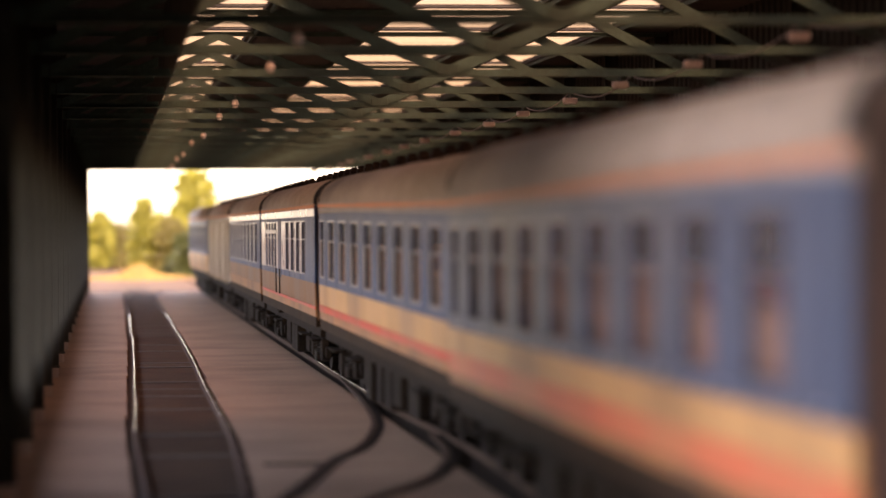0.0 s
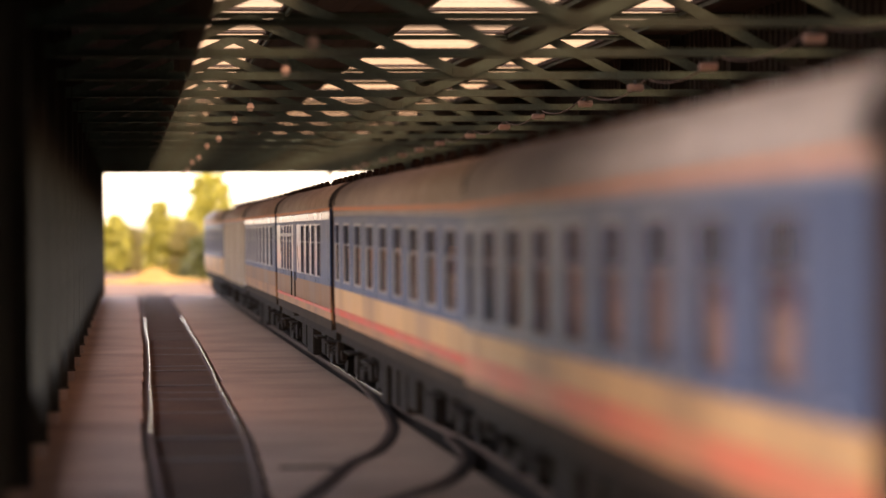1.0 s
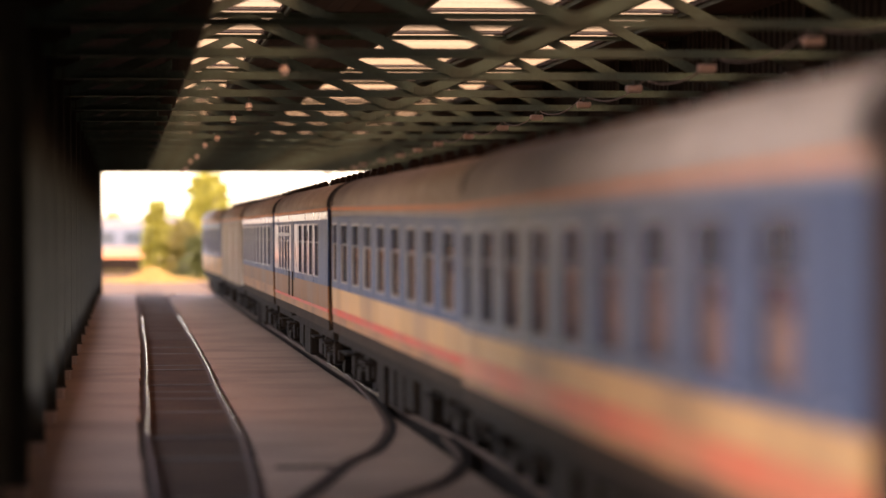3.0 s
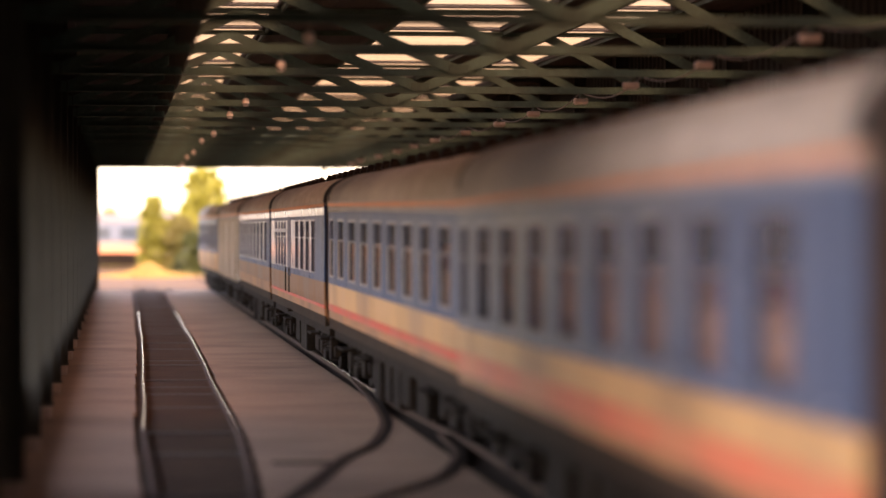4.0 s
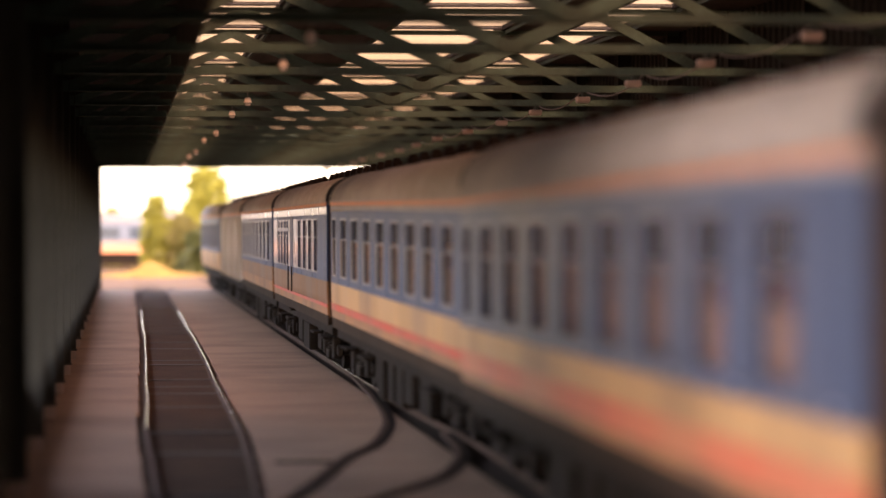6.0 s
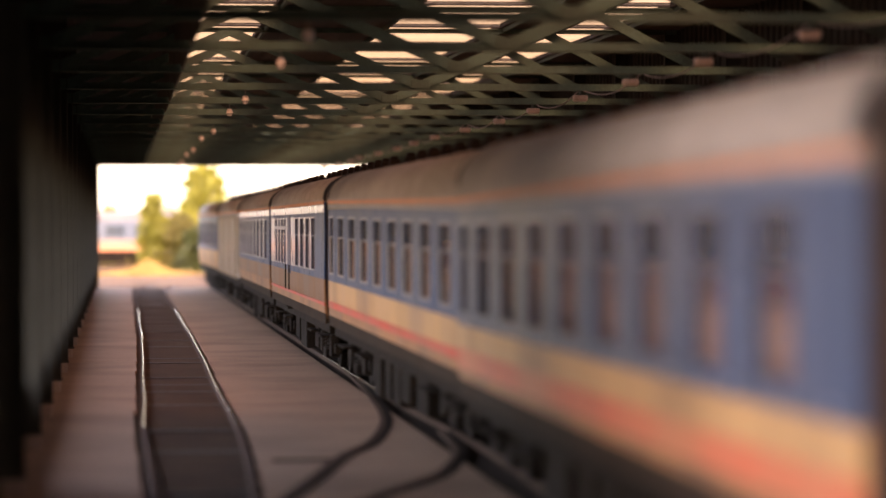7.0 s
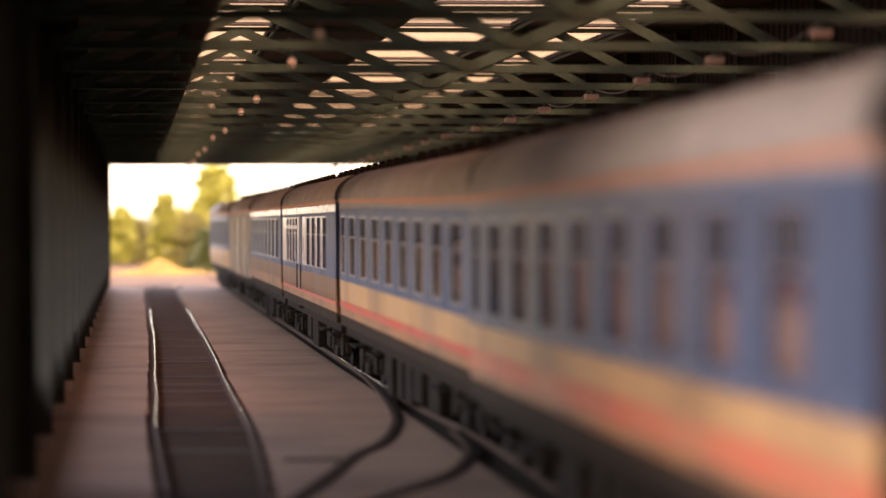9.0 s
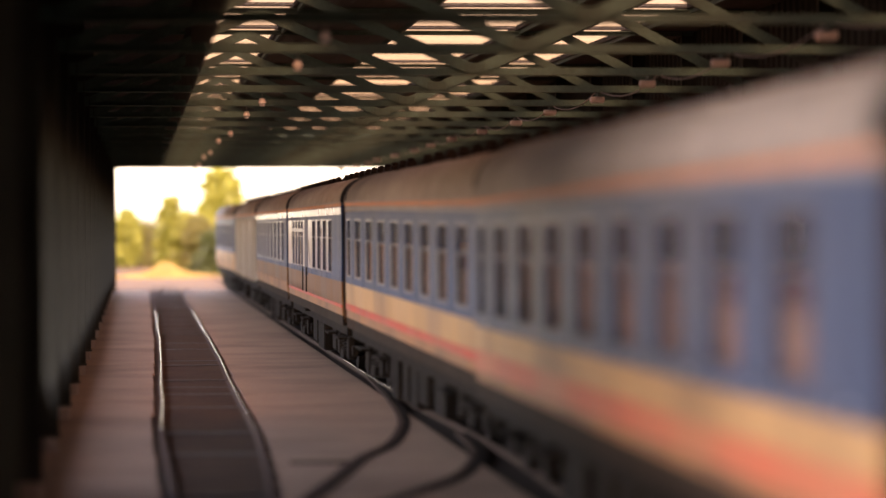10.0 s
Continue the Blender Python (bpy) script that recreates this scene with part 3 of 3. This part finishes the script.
def build_car(name, label, upper, lower, van=False, seats=True, vents=11, red=True, group="coaches of the standing train", detail=True, pillars=None, wins=SALOON, door=None, stripe=(RED0, RED1), stripe_paint=M_RED, frames=M_FRAME, sag=None):
    """sag: how far the body hangs low at its near and its far end, on tired springs."""
    car = thing(name, label, "railway carriage", group=group)
    L = BODY1
    ws = [] if van else wins
    t = 0.06
    for s in (-1, 1):
        xo, xi = s * HALF, s * (HALF - t)
        part("side_panel", boxes((xo, xi, 0, L, BLUE0, WIN0), (xo, xi, 0, L, WIN1, TOP)), upper, car)
        # turned-under lower panel
        bm = bmesh.new()
        prof = [(HALF, BLUE0), (HALF - 0.005, 1.55), (HALF - 0.03, 1.3), (HALF - 0.07, SILL)]
        ring = [(s * x, z) for x, z in prof] + [(s * (x - t), z) for x, z in prof[::-1]]
        rows = [[bm.verts.new((x, y, z)) for x, z in ring] for y in (0.0, L)]
        for j in range(len(ring)):
            bm.faces.new((rows[0][j], rows[0][(j + 1) % len(ring)], rows[1][(j + 1) % len(ring)], rows[1][j]))
        bm.faces.new(rows[0])
        bm.faces.new(rows[1][::-1])
        part("lower_panel", bm, lower, car)
        edges = [0.0] + [v for w, ww in ws for v in (w, w + ww)] + [L]
        for a, b in zip(edges[::2], edges[1::2]):
            part("pillar", boxes((xo, xi, a, b, WIN0, WIN1)), pillars if pillars and a > 0 else upper, car)
        if red:
            part("red_stripe", boxes((s * (HALF - 0.028), s * (HALF + 0.0), 0.01, L - 0.01, *stripe), bevel=0.002), stripe_paint, car)
            part("skirt", boxes((s * (HALF - 0.06), s * (HALF - 0.022), 0.01, L - 0.01, SILL - 0.05, 1.236)), M_SKIRT, car)
            part("brown_stripe", boxes((s * (HALF - 0.05), s * (HALF - 0.012), 0.01, L - 0.01, 1.24, stripe[0] - 0.004), bevel=0.002), M_RUSTY, car, "orange-brown grime below the red stripe")
        part("white_line", boxes((xo, s * (HALF + 0.009), 0.01, L - 0.01, 3.12 if pillars else 3.2, 3.26)), M_WHITE if pillars else M_LINE, car)
        part("orange_line", boxes((xo, s * (HALF + 0.016), 0.01, L - 0.01, 3.275, 3.34)), M_ORANGE, car)
        part("gutter", boxes((xo, s * (HALF + 0.02), 0.0, L, 3.345, 3.37)), M_ROOF, car)
        for w, ww in ws:
            win = part("window", boxes((s * (HALF - 0.035), s * (HALF - 0.028), w + 0.03, w + ww - 0.03, WIN0 + 0.03, WIN1 - 0.03)), M_GLASS, car, "dusty carriage window pane")
            win.visible_shadow = False
            if s < 0 and detail:
                f = 0.035
                xa, xb = -HALF - 0.006, -HALF + 0.03
                y0, y1 = w, w + ww
                mid = 2.665
                part("window_frame", boxes((xa, xb, y0, y0 + f, WIN0 + f, mid), (xa, xb, y1 - f, y1, WIN0 + f, mid), (xa, xb, y0, y1, WIN0, WIN0 + f), bevel=0.006), frames, win, "worn metal lower window frame")
                part("toplight_frame", boxes((xa, xb, y0, y0 + f, mid + 0.02, WIN1 - f), (xa, xb, y1 - f, y1, mid + 0.02, WIN1 - f), (xa, xb, y0, y1, WIN1 - f, WIN1), (xa + 0.008, xb, y0, y1, mid, mid + 0.02)), M_FRAME, win, "dark blue toplight frame")
        if s < 0 and detail:
            for i, yd in enumerate([0.5] + [w + ww + 0.45 for w, ww in ws if w + ww + 0.8 < L]):
                bm = boxes((-HALF - 0.003, -HALF, yd - 0.014, yd - 0.006, BLUE0, 3.1))
                part("door_seam", bm, M_UNDER, car)
                if pillars is None and stripe[1] > 1.55:
                    part("door_handle", boxes((-HALF - 0.018, -HALF - 0.002, yd + 0.12, yd + 0.24, 1.93, 1.96), bevel=0.004), M_ALU, car, "dull metal door handle")
    if door:
        d = part("guard_door", boxes((-HALF - 0.008, -HALF, door, door + 1.15, BLUE0 - 0.06, 3.1), bevel=0.003), M_DOOR, car, "dark blue guard's door")
        for yr in (door - 0.1, door + 1.25):
            part("grab_rail", cyl(bmesh.new(), (-HALF - 0.045, yr, 1.45), (-HALF - 0.045, yr, 2.0), 0.014, 8), M_UNDER, d, "black grab rail")
        part("step", boxes((-HALF - 0.06, -HALF + 0.05, door, door + 1.15, 1.02, 1.06)), M_UNDER, d, "black iron step")
        part("window_rail", boxes((-HALF - 0.008, -HALF, 12.2, 17.2, 2.78, 2.86)), M_FRAME, car, "dark rail across the barred windows")
    prof = roof_profile(half=HALF + 0.004, eave=0.17) if sag else roof_profile()
    roof = part("roof", extrude_profile(bmesh.new(), prof, -0.02, L + 0.02), M_ROOF, car, "sooty brown rounded roof", smooth=False)
    for p in roof.data.polygons:
        p.use_smooth = abs(p.normal.y) < 0.5
    for i in range(5):
        y = 0.2 + i * (L - 0.4) / 4
        part("roof_rib", extrude_profile(bmesh.new(), [(x * 1.004, z + 0.008) for x, z in roof_profile()], y - 0.03, y + 0.03, 0.03), M_ROOF, roof)
    for ya, yb in ((-0.03, 0.16), (L - 0.16, L + 0.03)):
        part("end_hoop", extrude_profile(bmesh.new(), [(x * 1.012, z + 0.014) for x, z in roof_profile()], ya, yb, 0.03), M_RUBBER, roof, "black hoop at the roof end")
    for i in range(vents):
        y = 1.0 + i * (L - 2) / max(1, vents - 1)
        bm = boxes((-0.05, 0.05, y - 0.2, y + 0.2, 3.86, 4.04), (-0.09, 0.09, y - 0.22, y + 0.22, 4.02, 4.13), (-0.06, 0.06, y - 0.16, y + 0.16, 4.12, 4.19), bevel=0.02)
        part("ventilator", bm, M_UNDER, roof, "torpedo-shaped roof ventilator")
    part("floor_pan", boxes((-HALF + 0.06, HALF - 0.06, 0.0, L, 1.06, 1.2)), M_UNDER, car)
    for y0, y1 in ((0.0, 0.07), (L - 0.07, L)):
        bm = bmesh.new()
        prof = [(-HALF + 0.07, SILL), (-HALF + 0.01, 1.6), (-HALF + 0.01, TOP)] + roof_profile()[1:-1] + [(HALF - 0.01, TOP), (HALF - 0.01, 1.6), (HALF - 0.07, SILL)]
        prof = [(x * 0.985, z - 0.01) for x, z in prof]
        rows = [[bm.verts.new((x, y, z)) for x, z in prof] for y in (y0, y1)]
        for j in range(len(prof)):
            bm.faces.new((rows[0][j], rows[0][(j + 1) % len(prof)], rows[1][(j + 1) % len(prof)], rows[1][j]))
        bm.faces.new(rows[0])
        bm.faces.new(rows[1][::-1])
        end = part("end_wall", bm, M_ENDMAT, car, "brown-black carriage end")
        ya, yb = (y0 - 0.2, y0) if y0 == 0 else (y1, y1 + 0.2)
        part("gangway", boxes((-0.5, 0.5, ya, yb, 1.15, 3.3), bevel=0.05), M_RUBBER, end, "black rubber gangway bellows")
    # underframe
    for s in (-1, 1):
        part("solebar", boxes((s * 1.18, s * 1.3, 0.1, L - 0.1, 0.86, 1.08), bevel=0.01), M_UNDER, car)
        for yf in (1.4, 4.2, 13.1, 16.2):
            part("footboard", boxes((s * 1.2, s * 1.38, yf, yf + 1.2, 0.74, 0.78), bevel=0.006), M_UNDER, car)
    for y in (2.9, L - 2.9):
        build_wheelset_parts(car, y)
    random.seed(len(name) + vents)
    y = 5.6
    while y < L - 6.2:
        w = random.uniform(0.7, 1.6)
        z = random.uniform(0.28, 0.5)
        part("equipment_box", boxes((-1.3 + random.uniform(0, 0.2), -0.35, y, y + w, z * 0.7, 0.88), bevel=0.03), M_UNDER, car, "grimy underfloor equipment box")
        part("equipment_box", boxes((0.3, 1.18, y, y + w, z + 0.05, 0.88), bevel=0.03), M_UNDER, car)
        y += w + random.uniform(0.2, 0.7)
    for y in (-0.02, L + 0.02):
        d = -0.24 if y < 0 else 0.24
        for s in (-1, 1):
            bm = cyl(bmesh.new(), (s * 0.87, y, 1.0), (s * 0.87, y + d * 0.8, 1.0), 0.08, 10)
            cyl(bm, (s * 0.87, y + d * 0.8, 1.0), (s * 0.87, y + d, 1.0), 0.2, 14)
            part("buffer", bm, M_UNDER, car)
    if not van:
        part("inner_lining", boxes((HALF - 0.1, HALF - 0.07, 0.1, L - 0.1, 1.2, WIN0), (HALF - 0.1, HALF - 0.07, 0.1, L - 0.1, WIN1, 3.27)), M_INNER, car)
        part("ceiling_lining", boxes((-HALF + 0.08, HALF - 0.08, 0.1, L - 0.1, 3.28, 3.32)), M_INNER, car)
        if seats:
            for k, (w, ww) in enumerate(ws):
                if w + 1.1 > L:
                    continue
                y = w + SEAT_BACKS[k % len(SEAT_BACKS)]
                for s in (-1, 1):
                    xa, xb = s * 0.42, s * 1.28
                    seat = part("seat", boxes((xa, xb, y + 0.14, y + 0.66, 1.5, 1.68), bevel=0.04), M_SEAT, car, "orange-brown moquette seat")
                    part("backrest", boxes((xa, xb, y, y + 0.16, 1.55, 2.42), bevel=0.05), M_SEAT, seat)
                    part("headrest", boxes((xa, xb, y - 0.02, y + 0.18, 2.42, 2.62), bevel=0.05), M_HEAD if k < 2 else M_SEAT, seat, "dark red headrest" if k < 2 else "")
                    part("seat_base", boxes((xa, xb, y + 0.1, y + 0.6, 1.2, 1.5)), M_UNDER, seat)
    else:
        for s in (-1,):
            for y in (3.0, 9.0, 15.0):
                part("van_door", boxes((-HALF - 0.02, -HALF, y, y + 1.9, SILL + 0.05, 3.1), bevel=0.005), lower, car, "ribbed buff van door")
            for k in range(14):
                part("body_rib", boxes((-HALF - 0.03, -HALF - 0.001, 0.5 + k * 1.35, 0.56 + k * 1.35, SILL, 3.2)), lower, car)
    if sag:
        drop = Matrix.Identity(4)
        drop[2][1], drop[2][3] = (sag[0] - sag[1]) / L, -sag[0]
        for ob in car.children:
            if not ob.name.startswith(("roof", "bogie")):
                for piece in (ob, *ob.children):
                    piece.data.transform(drop)
    return car


def build_standing_train():
    n = build_car("carriage", "greyed blue and cream slam-door carriage with broad salmon-red stripe", M_BLUE_NEAR, M_CREAM, stripe=(1.36, 1.6), stripe_paint=M_SALMON, frames=M_FRAME, sag=(0.03, 0.13))
    n.matrix_basis = pose(TRAIN_X, TRAIN_Y + 0.22, 0, 0, 0, -0.4)
    a = build_car("carriage", "deep blue and cream slam-door carriage with thin red stripe", M_BLUE_DEEP, M_CREAM, frames=M_LINE, sag=(0.13, 0.0))
    a.matrix_basis = pose(TRAIN_X + 0.3, TRAIN_Y + PITCH, 0, 0, 0, 0.85)
    c = build_car("carriage", "blue carriage with pale window pillars and grimy ochre lower side", M_BLUE_DEEP, M_OCHRE, pillars=M_PILLAR_BLUE, stripe_paint=M_RUSTY)
    c.matrix_basis = pose(TRAIN_X, TRAIN_Y + PITCH * 3, 0)
    g = build_car("brake_carriage", "blue and ochre brake carriage with white pillars and dark guard's door", M_BLUE_DEEP, M_OCHRE, pillars=M_PILLAR, wins=BRAKE, door=10.6, stripe=(1.38, 1.44))
    g.matrix_basis = pose(TRAIN_X, TRAIN_Y + PITCH * 2, 0)
    v = build_car("luggage_van", "buff windowless luggage van coupled within the train", M_TAN, M_TAN, van=True, seats=False, vents=6, red=False)
    v.matrix_basis = pose(TRAIN_X, TRAIN_Y + PITCH * 4, 0)
    e = build_car("carriage", "blue and cream carriage at the far end of the train", M_BLUE_DEEP, M_CREAM, red=False)
    e.matrix_basis = pose(TRAIN_X - 0.02, TRAIN_Y + PITCH * 5, 0, 0, 0, 0.6)


build_standing_train()


# ---- the passing train ----
PASS_Y, CARS, PASS_PITCH = 203.0, 7, 20.3


def build_passing_car():
    car = thing("passing_carriage", "pale passing carriage with blue window band and orange-white side", "railway carriage", group="coaches of the passing train")
    L, H = 19.6, 1.4
    M_PALE = mat("pale_blue_grey_band", (0.07, 0.09, 0.12), 0.35, scale=0.8, vary=0.12, fine=8, bump=0.03, coat=0.3)
    M_PR = mat("lilac_grey_roof", (0.1, 0.082, 0.08), 0.5, scale=0.8, vary=0.15, bump=0.05)
    M_PEACH = mat("peach_white_side", (0.23, 0.145, 0.1), 0.4, scale=0.8, vary=0.1, fine=8, bump=0.03, coat=0.3)
    M_DARKWIN = mat("tinted_window_glass", (0.03, 0.045, 0.06), 0.15, scale=2, vary=0.1, bump=0, coat=0.3)
    x0, x1 = -L, 0.0
    part("lower_side", boxes((x0, x1, -H, H, 1.05, 1.85), bevel=0.04), M_PEACH, car)
    part("upper_side", boxes((x0, x1, -H, H, 1.85, 3.2)), M_PALE, car)
    bm = bmesh.new()
    prof = roof_profile(14, H, 3.2, 0.62)
    rows = [[bm.verts.new((x, y, z)) for y, z in prof] for x in (x0, x1)]
    for j in range(len(prof) - 1):
        bm.faces.new((rows[0][j], rows[0][j + 1], rows[1][j + 1], rows[1][j]))
    bm.faces.new(rows[0])
    bm.faces.new(rows[1][::-1])
    part("roof", bm, M_PR, car)
    part("orange_stripe", boxes((x0, x1, -H - 0.01, -H, 1.1, 1.3)), M_ORANGE, car)
    for i in range(9):
        x = x0 + 0.9 + i * 2.05
        part("window", boxes((x, x + 1.35, -H - 0.008, -H, 2.05, 2.85), bevel=0.003), M_DARKWIN, car)
    part("underframe", boxes((x0 + 0.3, x1 - 0.3, -1.2, 1.2, 0.75, 1.05)), M_UNDER, car)
    for xb in (x0 + 3, x1 - 3):
        bog = part("bogie", boxes((xb - 1.7, xb + 1.7, -1.1, 1.1, 0.4, 0.75), bevel=0.04), M_UNDER, car)
        for dx in (-1.2, 1.2):
            for s in (-1, 1):
                part("wheel", cyl(bmesh.new(), (xb + dx, s * 0.65, 0.48), (xb + dx, s * 0.8, 0.48), 0.46, 18), M_UNDER, bog)
    part("equipment_box", boxes((x0 + 4.9, x1 - 4.9, -1.15, 1.15, 0.22, 0.75), bevel=0.04), M_UNDER, car)
    part("gangway", boxes((x1, x1 + 0.55, -0.6, 0.6, 1.1, 3.3)), M_RUBBER, car)
    return car


def build_passing_train():
    cars = [build_passing_car()]
    for i in range(1, CARS):
        cars.append(copy_thing(cars[0], pose(0, 0, 0)))
    tr = thing("far_track", "railway line across the yard beyond the bushes", "railway track", kind="structure")
    for s in (-0.72, 0.72):
        part("rail", boxes((-220, 220, PASS_Y + s - 0.035, PASS_Y + s + 0.035, -0.08, 0.0)), M_RUST, tr)
    part("ballast", boxes((-220, 220, PASS_Y - 1.6, PASS_Y + 1.6, -0.12, -0.055)), M_BALLAST, tr)
    return cars


PASSING = build_passing_train()


# ---- trees, bushes, dry grass ----
def leaf_cloud(bm, centre, radii, count, size, rng):
    c = Vector(centre)
    for _ in range(count):
        d = Vector((rng.gauss(0, 1), rng.gauss(0, 1), rng.gauss(0, 1))).normalized() * abs(rng.gauss(0, 0.62))
        p = c + Vector((d.x * radii[0], d.y * radii[1], d.z * radii[2]))
        s = size * rng.uniform(0.6, 1.4)
        q = Euler((rng.uniform(0, 6.3), rng.uniform(0, 6.3), rng.uniform(0, 6.3))).to_matrix()
        vs = [bm.verts.new(p + q @ Vector(v)) for v in ((-s, -s * 0.3, 0), (0, -s * 0.5, 0.05 * s), (s, 0, 0), (0, s * 0.5, 0.05 * s))]
        bm.faces.new(vs)


def build_tree(name, label, x, y, height, spread, seed, material, low=0.25, leaves=13000, size=0.17):
    rng = random.Random(seed)
    tree = thing(name, label, "tree" if name == "tree" else "bush", pose(x, y, -0.08))
    bm = bmesh.new()
    top = height * 0.8
    cyl(bm, (0, 0, 0), (0.1, 0, top * 0.5), 0.05 * height ** 0.6, 9, 0.03 * height ** 0.6)
    tips = []
    for i in range(9):
        a = i * 2.4 + rng.uniform(-0.4, 0.4)
        z0 = top * rng.uniform(low * 0.6, 0.5)
        r = spread * rng.uniform(0.25, 0.6)
        z1 = height * rng.uniform(low, 0.8)
        tip = (math.cos(a) * r, math.sin(a) * r, z1)
        cyl(bm, (0.05, 0, z0), tip, 0.022 * height ** 0.6, 6, 0.008)
        tips.append(tip)
    tips.append((0.0, 0.0, height * 0.84))
    cyl(bm, (0.1, 0, top * 0.48), (0, 0, height * 0.86), 0.03 * height ** 0.6, 6, 0.01)
    part("trunk", bm, M_BARK, tree)
    verts = bmesh.new()
    n = 60
    for i in range(n):
        u = (i + rng.random()) / n
        z = height * (low + (0.97 - low) * u)
        env = spread * (0.25 + 0.75 * math.sin(math.pi * min(1.0, 0.28 + 0.72 * u)) ** 0.8) * rng.uniform(0.45, 1.0)
        a = rng.uniform(0, 6.283)
        r = spread * rng.uniform(0.2, 0.42)
        leaf_cloud(verts, (math.cos(a) * env * 0.8, math.sin(a) * env * 0.8, z - r * 0.5), (r, r, r * rng.uniform(0.7, 1.1)), leaves // n, size, rng)
    part("crown", verts, material, tree)
    return tree


def build_planting():
    for name, label, x, y, h, sp, seed, m, low in (
        ("tree", "tall sunlit yellow-green tree beside the train", 5.35, 185.9, 7.0, 2.1, 3, M_LEAF, 0.2),
        ("bush", "sunlit yellow-green bush with a square top", 2.2, 184.0, 5.0, 1.2, 5, M_LEAF, 0.1),
        # darker leaf colour here stands in for shade low in the foliage
        ("bush", "rounded bush at the foot of the tree, its shade put into olive leaves", 3.79, 184.0, 3.6, 1.9, 8, M_LEAF2, 0.08),
        ("bush", "dark olive bush by the end of the train", 4.82, 179.9, 2.6, 1.5, 9, M_LEAF3, 0.08),
        ("bush", "small rounded sunlit bush behind the line", -0.83, 215.0, 4.4, 1.2, 12, M_LEAF, 0.1),
        ("bush", "broad olive bush behind the line", 0.13, 218.0, 3.4, 2.2, 14, M_LEAF2, 0.05),
        ("bush", "broad dry bush behind the line", -2.2, 219.0, 3.0, 2.4, 15, M_LEAF2, 0.05),
        ("bush", "bushy olive scrub behind the line", 1.84, 220.0, 3.2, 2.4, 16, M_LEAF2, 0.05),
        ("bush", "tall thin bush behind the line", 3.43, 221.0, 4.2, 2.0, 17, M_LEAF, 0.05),
        ("bush", "green scrub behind the line", 5.25, 219.9, 3.6, 2.6, 18, M_LEAF2, 0.05),
        ("bush", "green scrub behind the line", 7.68, 221.9, 3.4, 2.8, 19, M_LEAF2, 0.05),
    ):
        build_tree(name, label, x, y, h, sp, seed, m, low)
    x, y = 1.67, 172.0
    mound = bmesh.new()
    rng = random.Random(6)
    for _ in range(5000):
        dx, dy = rng.gauss(0, 1.0), rng.gauss(0, 1.6)
        z = 0.85 * math.exp(-dx * dx / 0.7 - dy * dy / 5) * rng.uniform(0.5, 1.0)
        s = rng.uniform(0.1, 0.3)
        p = Vector((x + dx, y + dy, -0.08))
        lean = Vector((rng.gauss(0, 0.12), rng.gauss(0, 0.12), 0))
        b = [mound.verts.new(p + Vector((-0.03, 0, 0))), mound.verts.new(p + Vector((0.03, 0, 0))), mound.verts.new(p + lean + Vector((0, 0, z + s)))]
        mound.faces.new(b)
    tagged(part("dry_grass", mound, M_STRAW), "golden dry grass tuft in front of the bushes", "grass", kind="stuff")


build_planting()


# ---- motion of the passing train ----
def motions():
    def front(t):
        s = t - 1.2
        return 0.69 + 17.72 * s + 0.102 * s * s

    for i, car in enumerate(PASSING):
        walk(car, [(t, pose(front(t) - PASS_PITCH * i, PASS_Y, 0)) for t in (0, 1, 2, 3, 4, 5, 6, 7, 8, 9, 10)])


motions()
